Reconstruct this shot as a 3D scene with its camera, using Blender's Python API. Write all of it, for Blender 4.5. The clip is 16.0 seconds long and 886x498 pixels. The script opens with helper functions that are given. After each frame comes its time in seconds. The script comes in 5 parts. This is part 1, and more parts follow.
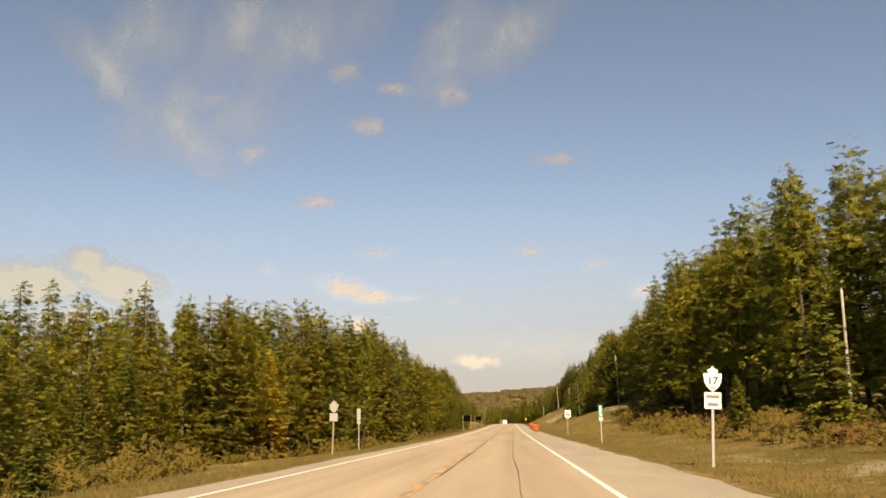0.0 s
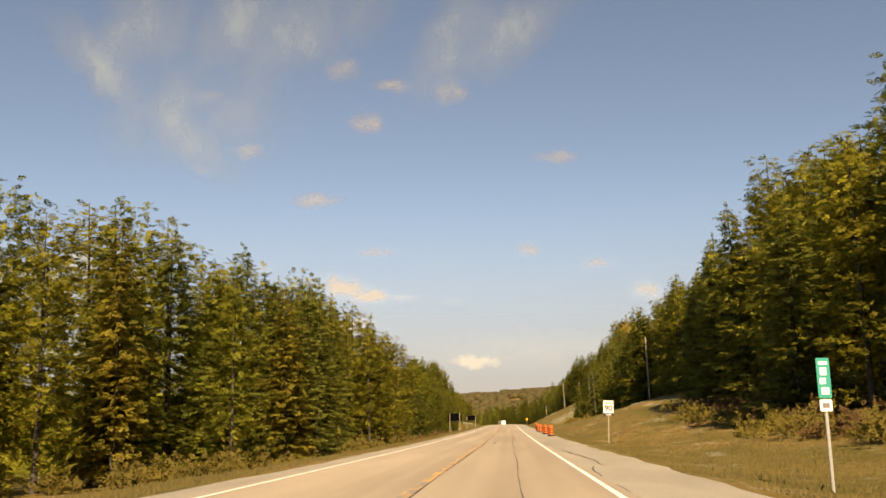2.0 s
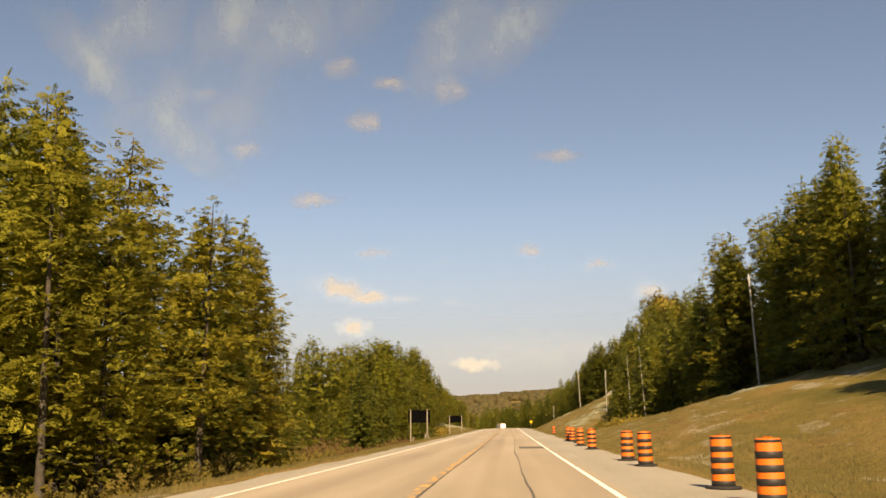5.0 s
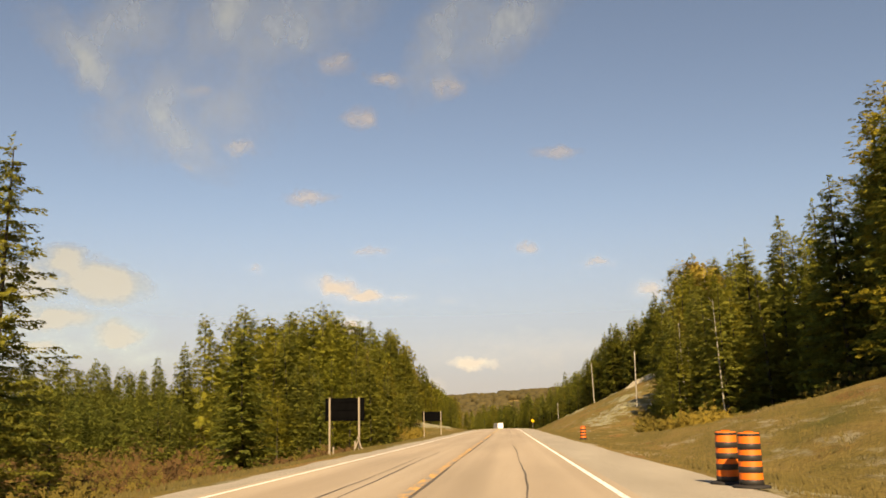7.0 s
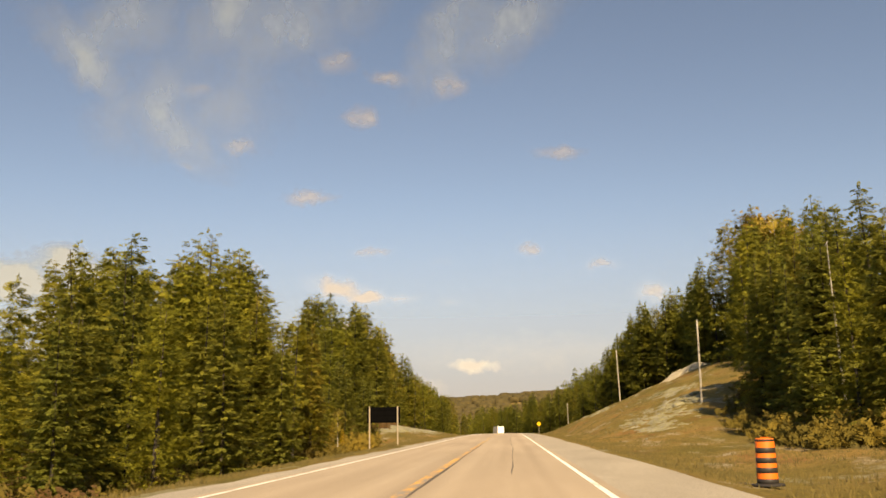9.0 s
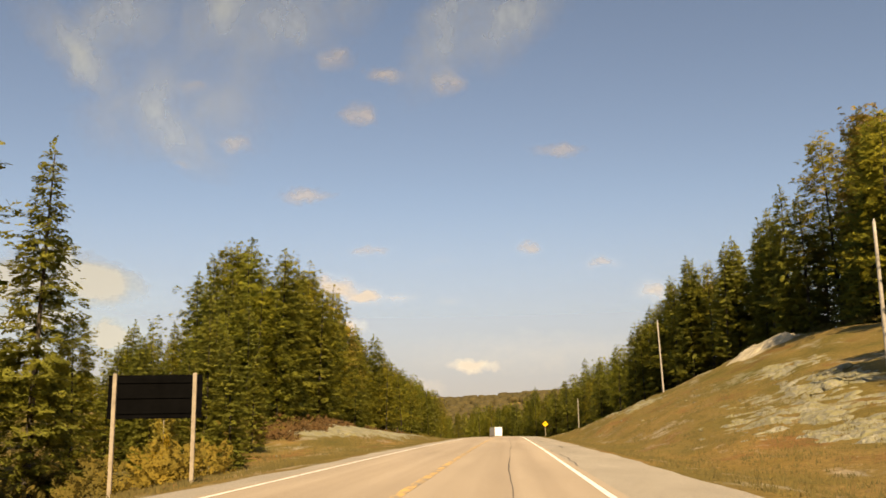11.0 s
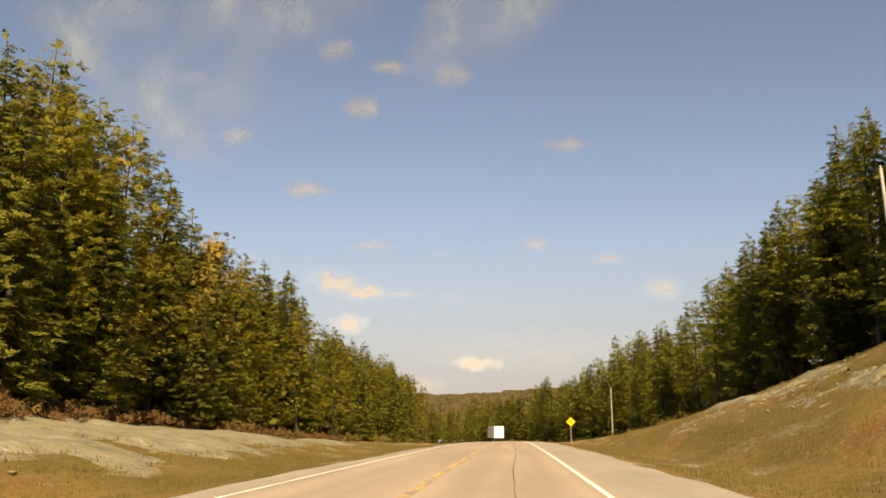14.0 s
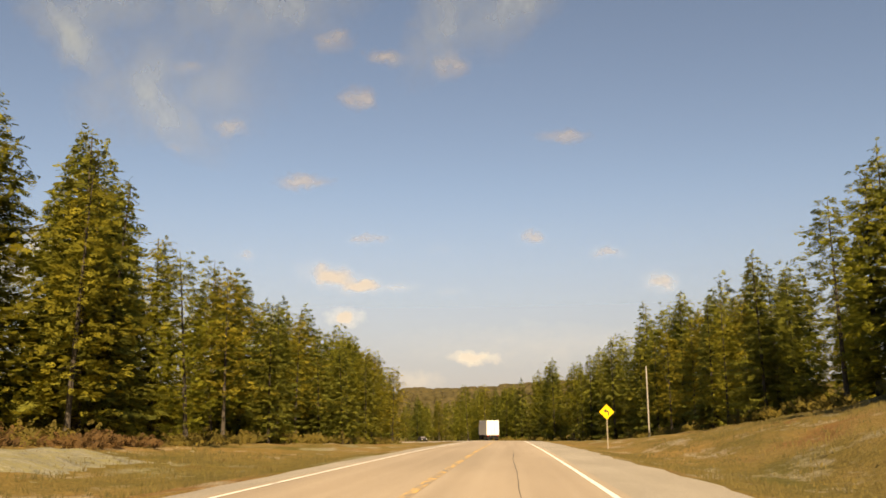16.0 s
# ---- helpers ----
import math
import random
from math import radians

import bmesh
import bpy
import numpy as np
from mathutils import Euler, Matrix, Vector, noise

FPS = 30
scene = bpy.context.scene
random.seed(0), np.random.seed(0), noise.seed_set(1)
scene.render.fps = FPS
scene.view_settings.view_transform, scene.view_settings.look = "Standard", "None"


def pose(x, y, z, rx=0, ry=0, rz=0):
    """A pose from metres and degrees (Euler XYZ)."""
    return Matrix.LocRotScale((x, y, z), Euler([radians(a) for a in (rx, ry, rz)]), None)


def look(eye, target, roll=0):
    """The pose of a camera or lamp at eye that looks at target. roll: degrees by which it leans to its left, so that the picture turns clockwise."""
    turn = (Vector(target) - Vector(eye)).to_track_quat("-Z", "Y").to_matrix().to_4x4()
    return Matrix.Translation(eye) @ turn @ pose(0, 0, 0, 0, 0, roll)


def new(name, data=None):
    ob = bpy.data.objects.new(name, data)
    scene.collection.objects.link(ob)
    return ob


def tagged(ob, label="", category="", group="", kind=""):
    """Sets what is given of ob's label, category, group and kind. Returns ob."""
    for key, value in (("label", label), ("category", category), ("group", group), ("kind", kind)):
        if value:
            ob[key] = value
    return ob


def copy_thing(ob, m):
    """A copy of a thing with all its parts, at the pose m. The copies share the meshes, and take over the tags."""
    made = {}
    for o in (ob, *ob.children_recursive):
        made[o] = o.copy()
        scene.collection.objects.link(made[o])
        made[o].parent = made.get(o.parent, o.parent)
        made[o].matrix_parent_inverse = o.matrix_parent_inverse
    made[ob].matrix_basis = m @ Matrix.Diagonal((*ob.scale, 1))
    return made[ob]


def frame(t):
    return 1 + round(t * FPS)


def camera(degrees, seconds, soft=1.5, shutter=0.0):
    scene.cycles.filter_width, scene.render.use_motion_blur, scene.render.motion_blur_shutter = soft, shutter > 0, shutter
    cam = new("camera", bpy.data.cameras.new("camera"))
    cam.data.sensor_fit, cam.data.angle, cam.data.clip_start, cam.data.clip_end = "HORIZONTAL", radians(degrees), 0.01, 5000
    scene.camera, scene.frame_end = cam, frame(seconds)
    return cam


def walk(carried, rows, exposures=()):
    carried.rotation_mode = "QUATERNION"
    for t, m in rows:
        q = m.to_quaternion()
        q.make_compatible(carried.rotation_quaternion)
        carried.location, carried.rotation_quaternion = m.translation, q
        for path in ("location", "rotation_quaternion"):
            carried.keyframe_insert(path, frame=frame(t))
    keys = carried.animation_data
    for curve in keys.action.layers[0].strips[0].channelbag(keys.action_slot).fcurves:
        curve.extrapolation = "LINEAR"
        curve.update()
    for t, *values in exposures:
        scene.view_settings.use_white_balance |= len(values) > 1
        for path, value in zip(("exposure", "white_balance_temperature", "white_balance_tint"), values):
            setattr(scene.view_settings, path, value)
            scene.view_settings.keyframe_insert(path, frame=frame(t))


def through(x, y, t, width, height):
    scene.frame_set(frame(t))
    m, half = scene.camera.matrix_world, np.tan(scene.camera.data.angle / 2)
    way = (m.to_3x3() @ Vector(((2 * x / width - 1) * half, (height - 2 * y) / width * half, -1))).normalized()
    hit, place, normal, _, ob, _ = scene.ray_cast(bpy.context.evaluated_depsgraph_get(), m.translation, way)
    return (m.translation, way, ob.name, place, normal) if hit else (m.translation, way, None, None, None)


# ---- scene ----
cam = camera(52.0, 16.0, soft=1.6)
EXPOSURE, KELVIN, TINT = 0.94, 9000.0, 14.0
# seconds, eye x y z, yaw, pitch, roll
ROWS = [
    (0.0, 0.000, 0.000, 1.200, 4.169, 10.793, 0.997),
    (0.5, -0.013, 13.250, 1.146, 4.178, 10.936, 1.187),
    (1.0, -0.021, 26.501, 1.096, 4.128, 10.836, 1.065),
    (1.5, -0.021, 39.751, 1.040, 4.107, 10.866, 1.014),
    (2.0, -0.020, 53.001, 0.985, 4.122, 10.838, 0.940),
    (2.5, -0.021, 66.251, 0.923, 4.119, 10.799, 0.912),
    (3.0, -0.030, 79.502, 0.868, 4.194, 10.898, 0.925),
    (3.5, -0.049, 92.752, 0.835, 4.214, 11.001, 1.005),
    (4.0, -0.067, 106.002, 0.814, 4.178, 10.992, 0.870),
    (6.5, -0.066, 172.254, 0.810, 4.065, 11.182, 1.106),
    (7.0, -0.050, 185.505, 0.813, 4.035, 11.048, 1.123),
    (7.5, -0.010, 198.755, 0.833, 3.867, 11.327, 1.106),
    (8.0, 0.049, 212.005, 0.878, 3.877, 11.263, 1.115),
    (8.5, 0.092, 225.255, 0.899, 3.995, 11.112, 0.981),
    (9.0, 0.105, 238.506, 0.919, 4.143, 11.238, 0.891),
    (11.5, 0.133, 304.758, 1.121, 4.057, 11.288, 0.979),
    (12.0, 0.151, 318.008, 1.168, 4.041, 11.309, 1.045),
    (12.5, 0.165, 331.258, 1.220, 4.091, 11.331, 1.092),
    (13.0, 0.167, 344.508, 1.263, 4.140, 11.226, 0.897),
    (13.5, 0.152, 357.759, 1.262, 4.237, 10.946, 0.936),
    (14.0, 0.113, 371.009, 1.262, 4.344, 11.198, 0.497),
    (14.5, 0.067, 384.259, 1.278, 4.293, 11.037, 0.265),
    (15.0, 0.033, 397.510, 1.272, 4.243, 10.993, 0.332),
    (15.5, 0.013, 410.760, 1.243, 4.173, 10.824, 0.082),
    (16.0, -0.000, 424.010, 1.200, 4.179, 10.883, 0.457),
]
walk(cam, [(t, pose(x, y, z, 90 + pitch, roll, yaw)) for t, x, y, z, yaw, pitch, roll in ROWS],
     exposures=[(0.0, EXPOSURE, KELVIN, TINT), (16.0, EXPOSURE, KELVIN, TINT)])

# ---- world, sun, exposure ----
SUN_AZ, SUN_EL = 168.0, 40.0            # degrees clockwise from straight ahead, degrees above the horizon
world = bpy.data.worlds.new("sky")
scene.world = world
world.use_nodes = True
wn = world.node_tree
wn.nodes.clear()
sky = wn.nodes.new("ShaderNodeTexSky")
sky.sky_type = 'NISHITA'
sky.sun_disc = False
sky.sun_elevation = radians(SUN_EL)
sky.sun_rotation = radians(SUN_AZ)
sky.air_density, sky.dust_density, sky.ozone_density = 0.8, 0.12, 2.2
back = wn.nodes.new("ShaderNodeBackground")
back.inputs["Strength"].default_value = 0.078
wout = wn.nodes.new("ShaderNodeOutputWorld")
wn.links.new(sky.outputs[0], back.inputs["Color"])
wn.links.new(back.outputs[0], wout.inputs["Surface"])
lamp = bpy.data.lights.new("sun", 'SUN')
lamp.energy, lamp.angle, lamp.color = 5.0, radians(0.6), (1.0, 0.86, 0.65)
sun = new("sun", lamp)
saz, sel = radians(SUN_AZ), radians(SUN_EL)
TO_SUN = Vector((math.sin(saz) * math.cos(sel), math.cos(saz) * math.cos(sel), math.sin(sel)))
sun.matrix_world = look((60, -60, 90), Vector((60, -60, 90)) - TO_SUN)


# ---- materials ----
class Mat:
    """A small wrapper to write node materials briefly."""

    def __init__(self, name, rough=0.8, metal=0.0, spec=0.3):
        self.m = bpy.data.materials.new(name)
        self.m.use_nodes = True
        self.t = self.m.node_tree
        self.b = self.t.nodes["Principled BSDF"]
        self.out = self.t.nodes["Material Output"]
        self.b.inputs["Roughness"].default_value = rough
        self.b.inputs["Metallic"].default_value = metal
        self.b.inputs["Specular IOR Level"].default_value = spec
        self.coord = None

    def node(self, kind, **inputs):
        n = self.t.nodes.new(kind)
        for key, value in inputs.items():
            n.inputs[key].default_value = value
        return n

    def link(self, a, b):
        self.t.links.new(a, b)

    def obj(self, scale=(1, 1, 1)):
        if self.coord is None:
            self.coord = self.t.nodes.new("ShaderNodeTexCoord")
        m = self.node("ShaderNodeMapping", Scale=scale)
        self.link(self.coord.outputs["Object"], m.inputs["Vector"])
        return m.outputs[0]

    def noise(self, scale, detail=4.0, rough=0.55, stretch=(1, 1, 1)):
        n = self.node("ShaderNodeTexNoise", Scale=scale, Detail=detail, Roughness=rough)
        self.link(self.obj(stretch), n.inputs["Vector"])
        return n.outputs["Fac"]

    def ramp(self, fac, stops):
        n = self.t.nodes.new("ShaderNodeValToRGB")
        cr = n.color_ramp
        while len(cr.elements) < len(stops):
            cr.elements.new(0.5)
        for e, (p, c) in zip(cr.elements, stops):
            e.position = p
            e.color = (*c, 1) if len(c) == 3 else c
        self.link(fac, n.inputs[0])
        return n.outputs[0]

    def mix(self, fac, a, b, blend='MIX'):
        n = self.t.nodes.new("ShaderNodeMix")
        n.data_type, n.blend_type = 'RGBA', blend
        for sock, value in ((n.inputs[0], fac), (n.inputs[6], a), (n.inputs[7], b)):
            if isinstance(value, (int, float)):
                sock.default_value = value
            elif isinstance(value, tuple):
                sock.default_value = (*value, 1)
            else:
                self.link(value, sock)
        return n.outputs[2]

    def color(self, c):
        if isinstance(c, tuple):
            self.b.inputs["Base Color"].default_value = (*c, 1)
        else:
            self.link(c, self.b.inputs["Base Color"])
        return self

    def bump(self, height, strength, distance=0.02):
        n = self.node("ShaderNodeBump", Strength=strength, Distance=distance)
        self.link(height, n.inputs["Height"])
        self.link(n.outputs[0], self.b.inputs["Normal"])
        return self


def plain(name, c, rough=0.6, metal=0.0, vary=0.25, scale=6.0):
    m = Mat(name, rough, metal)
    dark = tuple(v * (1 - vary) for v in c)
    m.color(m.ramp(m.noise(scale, 5), [(0.3, dark), (0.7, c)]))
    return m.m


def calc(m, op, a, b=0.0, c=0.0):
    """One arithmetic node; a, b and c are numbers or sockets."""
    n = m.t.nodes.new("ShaderNodeMath")
    n.operation = op
    for k, v in enumerate((a, b, c)):
        if isinstance(v, (int, float)):
            n.inputs[k].default_value = v
        else:
            m.link(v, n.inputs[k])
    return n.outputs[0]


def tufts(m):
    """Splits a blade into small tufts of needles or leaves: where it is solid, and a random colour for each tuft."""
    uv = m.t.nodes.new("ShaderNodeUVMap")
    sep = m.t.nodes.new("ShaderNodeSeparateXYZ")
    m.link(uv.outputs[0], sep.inputs[0])
    u, v = calc(m, 'MULTIPLY_ADD', sep.outputs[0], 2.0, -1.0), sep.outputs[1]
    oval = calc(m, 'LESS_THAN', calc(m, 'ADD', calc(m, 'MULTIPLY', u, u), calc(m, 'MULTIPLY', v, v)), 1.02)
    cells = m.node("ShaderNodeTexVoronoi", Scale=8.5)
    m.link(m.obj((1, 1, 1.5)), cells.inputs["Vector"])
    solid = calc(m, 'MULTIPLY', oval, calc(m, 'LESS_THAN', cells.outputs["Distance"], 0.57))
    return solid, cells.outputs["Color"]


def leaf_material(name, shades, through=0.48, tufted=False):
    """Foliage: a tint for each tree, mottled from clump to clump."""
    m = Mat(name, 0.7, 0.0, 0.06)
    info = m.t.nodes.new("ShaderNodeObjectInfo")
    geo = m.t.nodes.new("ShaderNodeNewGeometry")
    shades = shades if len(shades) > 1 else shades * 2
    big = m.ramp(info.outputs["Random"], [(i / max(1, len(shades) - 1), s) for i, s in enumerate(shades)])
    clump = m.ramp(m.noise(0.55, 3), [(0.3, (0.74, 0.78, 0.84)), (0.7, (1.18, 1.12, 0.98))])
    c = m.mix(1.0, big, clump, 'MULTIPLY')
    isle = m.ramp(geo.outputs["Random Per Island"], [(0.0, (0.88, 0.90, 0.88)), (0.6, (1.0, 1.0, 1.0)), (1.0, (1.15, 1.11, 1.02))])
    c = m.mix(1.0, c, isle, 'MULTIPLY')
    tr = m.t.nodes.new("ShaderNodeBsdfTranslucent")
    mx = m.node("ShaderNodeMixShader", Fac=through)
    m.link(m.b.outputs[0], mx.inputs[1])
    m.link(tr.outputs[0], mx.inputs[2])
    last = mx
    if tufted:
        solid, cell = tufts(m)
        c = m.mix(1.0, c, m.ramp(cell, [(0.0, (0.80, 0.82, 0.84)), (1.0, (1.18, 1.17, 1.13))]), 'MULTIPLY')
        tilt = m.t.nodes.new("ShaderNodeVectorMath")
        tilt.operation = 'MULTIPLY_ADD'
        m.link(cell, tilt.inputs[0])
        tilt.inputs[1].default_value = (1.0, 1.0, 1.0)
        tilt.inputs[2].default_value = (-0.5, -0.5, -0.5)
        bent = m.t.nodes.new("ShaderNodeVectorMath")
        m.link(geo.outputs["Normal"], bent.inputs[0])
        m.link(tilt.outputs[0], bent.inputs[1])
        unit = m.t.nodes.new("ShaderNodeVectorMath")
        unit.operation = 'NORMALIZE'
        m.link(bent.outputs[0], unit.inputs[0])
        m.link(unit.outputs[0], m.b.inputs["Normal"])
        clear = m.t.nodes.new("ShaderNodeBsdfTransparent")
        last = m.t.nodes.new("ShaderNodeMixShader")
        m.link(solid, last.inputs[0])
        m.link(clear.outputs[0], last.inputs[1])
        m.link(mx.outputs[0], last.inputs[2])
    m.color(c)
    m.link(c, tr.inputs["Color"])
    m.link(last.outputs[0], m.out.inputs["Surface"])
    return m.m


def make_asphalt():
    m = Mat("asphalt", 0.9, 0.0, 0.25)
    base = m.ramp(m.noise(0.35, 4, stretch=(1, 0.12, 1)), [(0.3, (0.300, 0.250, 0.190)), (0.7, (0.385, 0.318, 0.240))])
    grit = m.ramp(m.noise(60.0, 3), [(0.35, (0.82, 0.82, 0.82)), (0.65, (1.12, 1.12, 1.12))])
    tracks = m.ramp(m.noise(0.9, 2, stretch=(1, 0.01, 1)), [(0.35, (0.88, 0.87, 0.86)), (0.65, (1.08, 1.08, 1.08))])
    m.color(m.mix(1.0, m.mix(1.0, base, grit, 'MULTIPLY'), tracks, 'MULTIPLY'))
    m.bump(m.noise(90.0, 3), 0.35, 0.01)
    return m.m


def make_gravel():
    m = Mat("shoulder_gravel", 0.95, 0.0, 0.15)
    base = m.ramp(m.noise(0.5, 5, stretch=(1, 0.25, 1)), [(0.3, (0.275, 0.250, 0.208)), (0.7, (0.355, 0.322, 0.268))])
    grit = m.ramp(m.noise(35.0, 4), [(0.35, (0.7, 0.7, 0.7)), (0.65, (1.2, 1.2, 1.18))])
    m.color(m.mix(1.0, base, grit, 'MULTIPLY'))
    m.bump(m.noise(45.0, 4), 0.6, 0.02)
    return m.m


def make_ground():
    m = Mat("dry_grass_ground", 0.95, 0.0, 0.1)
    straw = m.ramp(m.noise(0.22, 6, 0.6, (0.945, 0.435, 0.790)), [(0.30, (0.121, 0.106, 0.033)), (0.44, (0.170, 0.127, 0.041)), (0.56, (0.212, 0.152, 0.055)), (0.66, (0.194, 0.111, 0.043)), (0.78, (0.137, 0.115, 0.038))])
    fine = m.ramp(m.noise(5.0, 6, 0.65), [(0.3, (0.6, 0.6, 0.58)), (0.7, (1.25, 1.22, 1.15))])
    bare = m.ramp(m.noise(0.33, 7, 0.7, (1, 0.35, 1)), [(0.55, (0, 0, 0)), (0.63, (1, 1, 1))])
    patch = m.ramp(m.noise(0.07, 4, 0.6, (1, 0.6, 1)), [(0.36, (0.72, 0.80, 0.66)), (0.52, (1.0, 1.0, 1.0)), (0.66, (1.22, 1.10, 1.05))])
    m.color(m.mix(1.0, m.mix(1.0, m.mix(bare, straw, (0.285, 0.246, 0.172)), fine, 'MULTIPLY'), patch, 'MULTIPLY'))
    m.bump(m.noise(7.0, 6, 0.7), 0.8, 0.12)
    return m.m


def make_rock(name="granite", low=(0.140, 0.134, 0.100), mid=(0.222, 0.212, 0.166), high=(0.38, 0.358, 0.298), mossy=0.45):
    m = Mat(name, 0.85, 0.0, 0.25)
    base = m.ramp(m.noise(0.8, 6, 0.6), [(0.3, low), (0.5, mid), (0.7, high)])
    lichen = m.ramp(m.noise(6.0, 6, 0.7), [(0.40, (1.12, 1.12, 1.10)), (0.66, (0.58, 0.60, 0.50))])
    moss = m.ramp(m.noise(1.6, 8, 0.75), [(mossy, (0, 0, 0)), (mossy + 0.11, (1, 1, 1))])
    m.color(m.mix(moss, m.mix(1.0, base, lichen, 'MULTIPLY'), (0.205, 0.188, 0.092)))
    m.bump(m.noise(3.0, 7, 0.65), 0.8, 0.1)
    return m.m


def make_paint(name, c, wear=0.42):
    m = Mat(name, 0.75, 0.0, 0.3)
    worn = m.ramp(m.noise(2.6, 6, 0.7, (1.5, 0.4, 1)), [(wear - 0.08, (0.23, 0.205, 0.17)), (wear + 0.1, c)])
    m.color(worn)
    return m.m


ASPHALT, GRAVEL, GROUND, ROCK = make_asphalt(), make_gravel(), make_ground(), make_rock()
BARE_ROCK = make_rock("bare_pale_granite", (0.27, 0.235, 0.17), (0.42, 0.365, 0.275), (0.54, 0.47, 0.36), 0.54)
LINE_WHITE, LINE_YELLOW = make_paint("white_line_paint", (0.78, 0.76, 0.70), 0.36), make_paint("yellow_line_paint", (0.58, 0.37, 0.13), 0.49)
LINE_FADED = make_paint("faded_yellow_line_paint", (0.60, 0.33, 0.08), 0.515)
TAR = plain("tar_seal", (0.125, 0.104, 0.082), 0.75, 0.0, 0.45, 3.0)
BARK = plain("grey_brown_bark", (0.085, 0.072, 0.058), 0.9, 0.0, 0.5, 5.0)
BIRCH_BARK = plain("pale_bark", (0.50, 0.46, 0.38), 0.8, 0.0, 0.4, 4.0)
POLE_WOOD = plain("weathered_pole_wood", (0.38, 0.35, 0.30), 0.85, 0.0, 0.35, 3.0)
POST_WOOD = plain("weathered_post_wood", (0.34, 0.29, 0.22), 0.85, 0.0, 0.35, 5.0)
STEEL = plain("galvanised_steel", (0.50, 0.50, 0.48), 0.45, 0.7, 0.15, 8.0)
ALU = plain("dull_aluminium_back", (0.36, 0.37, 0.35), 0.55, 0.35, 0.2, 4.0)
SIGN_WHITE = plain("sign_white_sheeting", (0.80, 0.79, 0.74), 0.45, 0.0, 0.06, 3.0)
SIGN_BLACK = plain("sign_black", (0.02, 0.02, 0.02), 0.5)
SIGN_GREY = plain("sign_grey_print", (0.22, 0.20, 0.20), 0.5)
SIGN_TEAL = plain("sign_teal_sheeting", (0.02, 0.30, 0.25), 0.45, 0.0, 0.1, 3.0)
SIGN_YELLOW = plain("sign_yellow_sheeting", (0.85, 0.50, 0.02), 0.45, 0.0, 0.08, 3.0)
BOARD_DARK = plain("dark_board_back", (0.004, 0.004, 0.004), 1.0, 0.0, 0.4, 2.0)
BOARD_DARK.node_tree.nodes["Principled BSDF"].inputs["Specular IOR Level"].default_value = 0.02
ORANGE = plain("barrel_orange_plastic", (0.74, 0.155, 0.02), 0.6, 0.0, 0.2, 4.0)
RUBBER = plain("black_rubber", (0.025, 0.023, 0.022), 0.75, 0.0, 0.3, 6.0)
BAND_BLACK = plain("barrel_black_band", (0.03, 0.027, 0.025), 0.55, 0.0, 0.2, 6.0)
TRAILER_WHITE = plain("trailer_white_paint", (0.82, 0.80, 0.76), 0.45, 0.0, 0.06, 1.0)
DARK_METAL = plain("dark_chassis_metal", (0.03, 0.03, 0.03), 0.6, 0.3, 0.3, 4.0)
RED_LENS = plain("red_lamp_lens", (0.45, 0.02, 0.02), 0.3)
PINE_LEAF = leaf_material("pine_needles", [(0.244, 0.249, 0.039), (0.302, 0.275, 0.043), (0.255, 0.263, 0.045), (0.327, 0.277, 0.045)], 0.44, True)
SPRUCE_LEAF = leaf_material("spruce_needles", [(0.177, 0.196, 0.042), (0.234, 0.232, 0.047), (0.198, 0.213, 0.048)], 0.44, True)
LARCH_LEAF = leaf_material("golden_larch_needles", [(0.58, 0.42, 0.060), (0.52, 0.37, 0.055)], 0.35, True)
TAMARACK_LEAF = leaf_material("turning_tamarack_needles", [(0.256, 0.228, 0.045), (0.294, 0.240, 0.045)], 0.44, True)
GOLD_LEAF = leaf_material("yellow_birch_leaves", [(0.38, 0.285, 0.062), (0.31, 0.255, 0.06), (0.35, 0.245, 0.06)], 0.35, True)
BRUSH_LEAF = leaf_material("autumn_brush_leaves", [(0.146, 0.126, 0.036), (0.186, 0.135, 0.040), (0.178, 0.096, 0.038), (0.119, 0.120, 0.035), (0.216, 0.152, 0.040)], 0.4, True)
GOLD_BRUSH = leaf_material("golden_bush_leaves", [(0.265, 0.190, 0.043), (0.220, 0.178, 0.043), (0.185, 0.120, 0.043)], 0.4, True)
WHITE_BARK = plain("white_birch_bark", (0.46, 0.43, 0.38), 0.8, 0.0, 0.6, 2.0)
RUST_LEAF = leaf_material("rust_brown_brush", [(0.155, 0.084, 0.040), (0.126, 0.081, 0.038), (0.158, 0.095, 0.041)], 0.35, True)
GRASS_BLADE = leaf_material("dry_grass_blades", [(0.151, 0.122, 0.049)], 0.15)


# ---- building helpers ----
def smooth_knots(v, ks):
    """Smooth interpolation through knots (position, value)."""
    v = np.asarray(v, float)
    xs, ys = np.array([k[0] for k in ks], float), np.array([k[1] for k in ks], float)
    i = np.clip(np.searchsorted(xs, v) - 1, 0, len(xs) - 2)
    t = np.clip((v - xs[i]) / (xs[i + 1] - xs[i]), 0, 1)
    m = np.gradient(ys, xs)
    h = xs[i + 1] - xs[i]
    t2, t3 = t * t, t * t * t
    return (2 * t3 - 3 * t2 + 1) * ys[i] + (t3 - 2 * t2 + t) * h * m[i] + (3 * t2 - 2 * t3) * ys[i + 1] + (t3 - t2) * h * m[i + 1]


def mesh_from(name, verts, faces, material, smooth=False):
    me = bpy.data.meshes.new(name)
    me.from_pydata([tuple(v) for v in verts], [], [tuple(f) for f in faces])
    me.materials.append(material)
    if smooth:
        me.polygons.foreach_set("use_smooth", [True] * len(me.polygons))
    me.update()
    return me


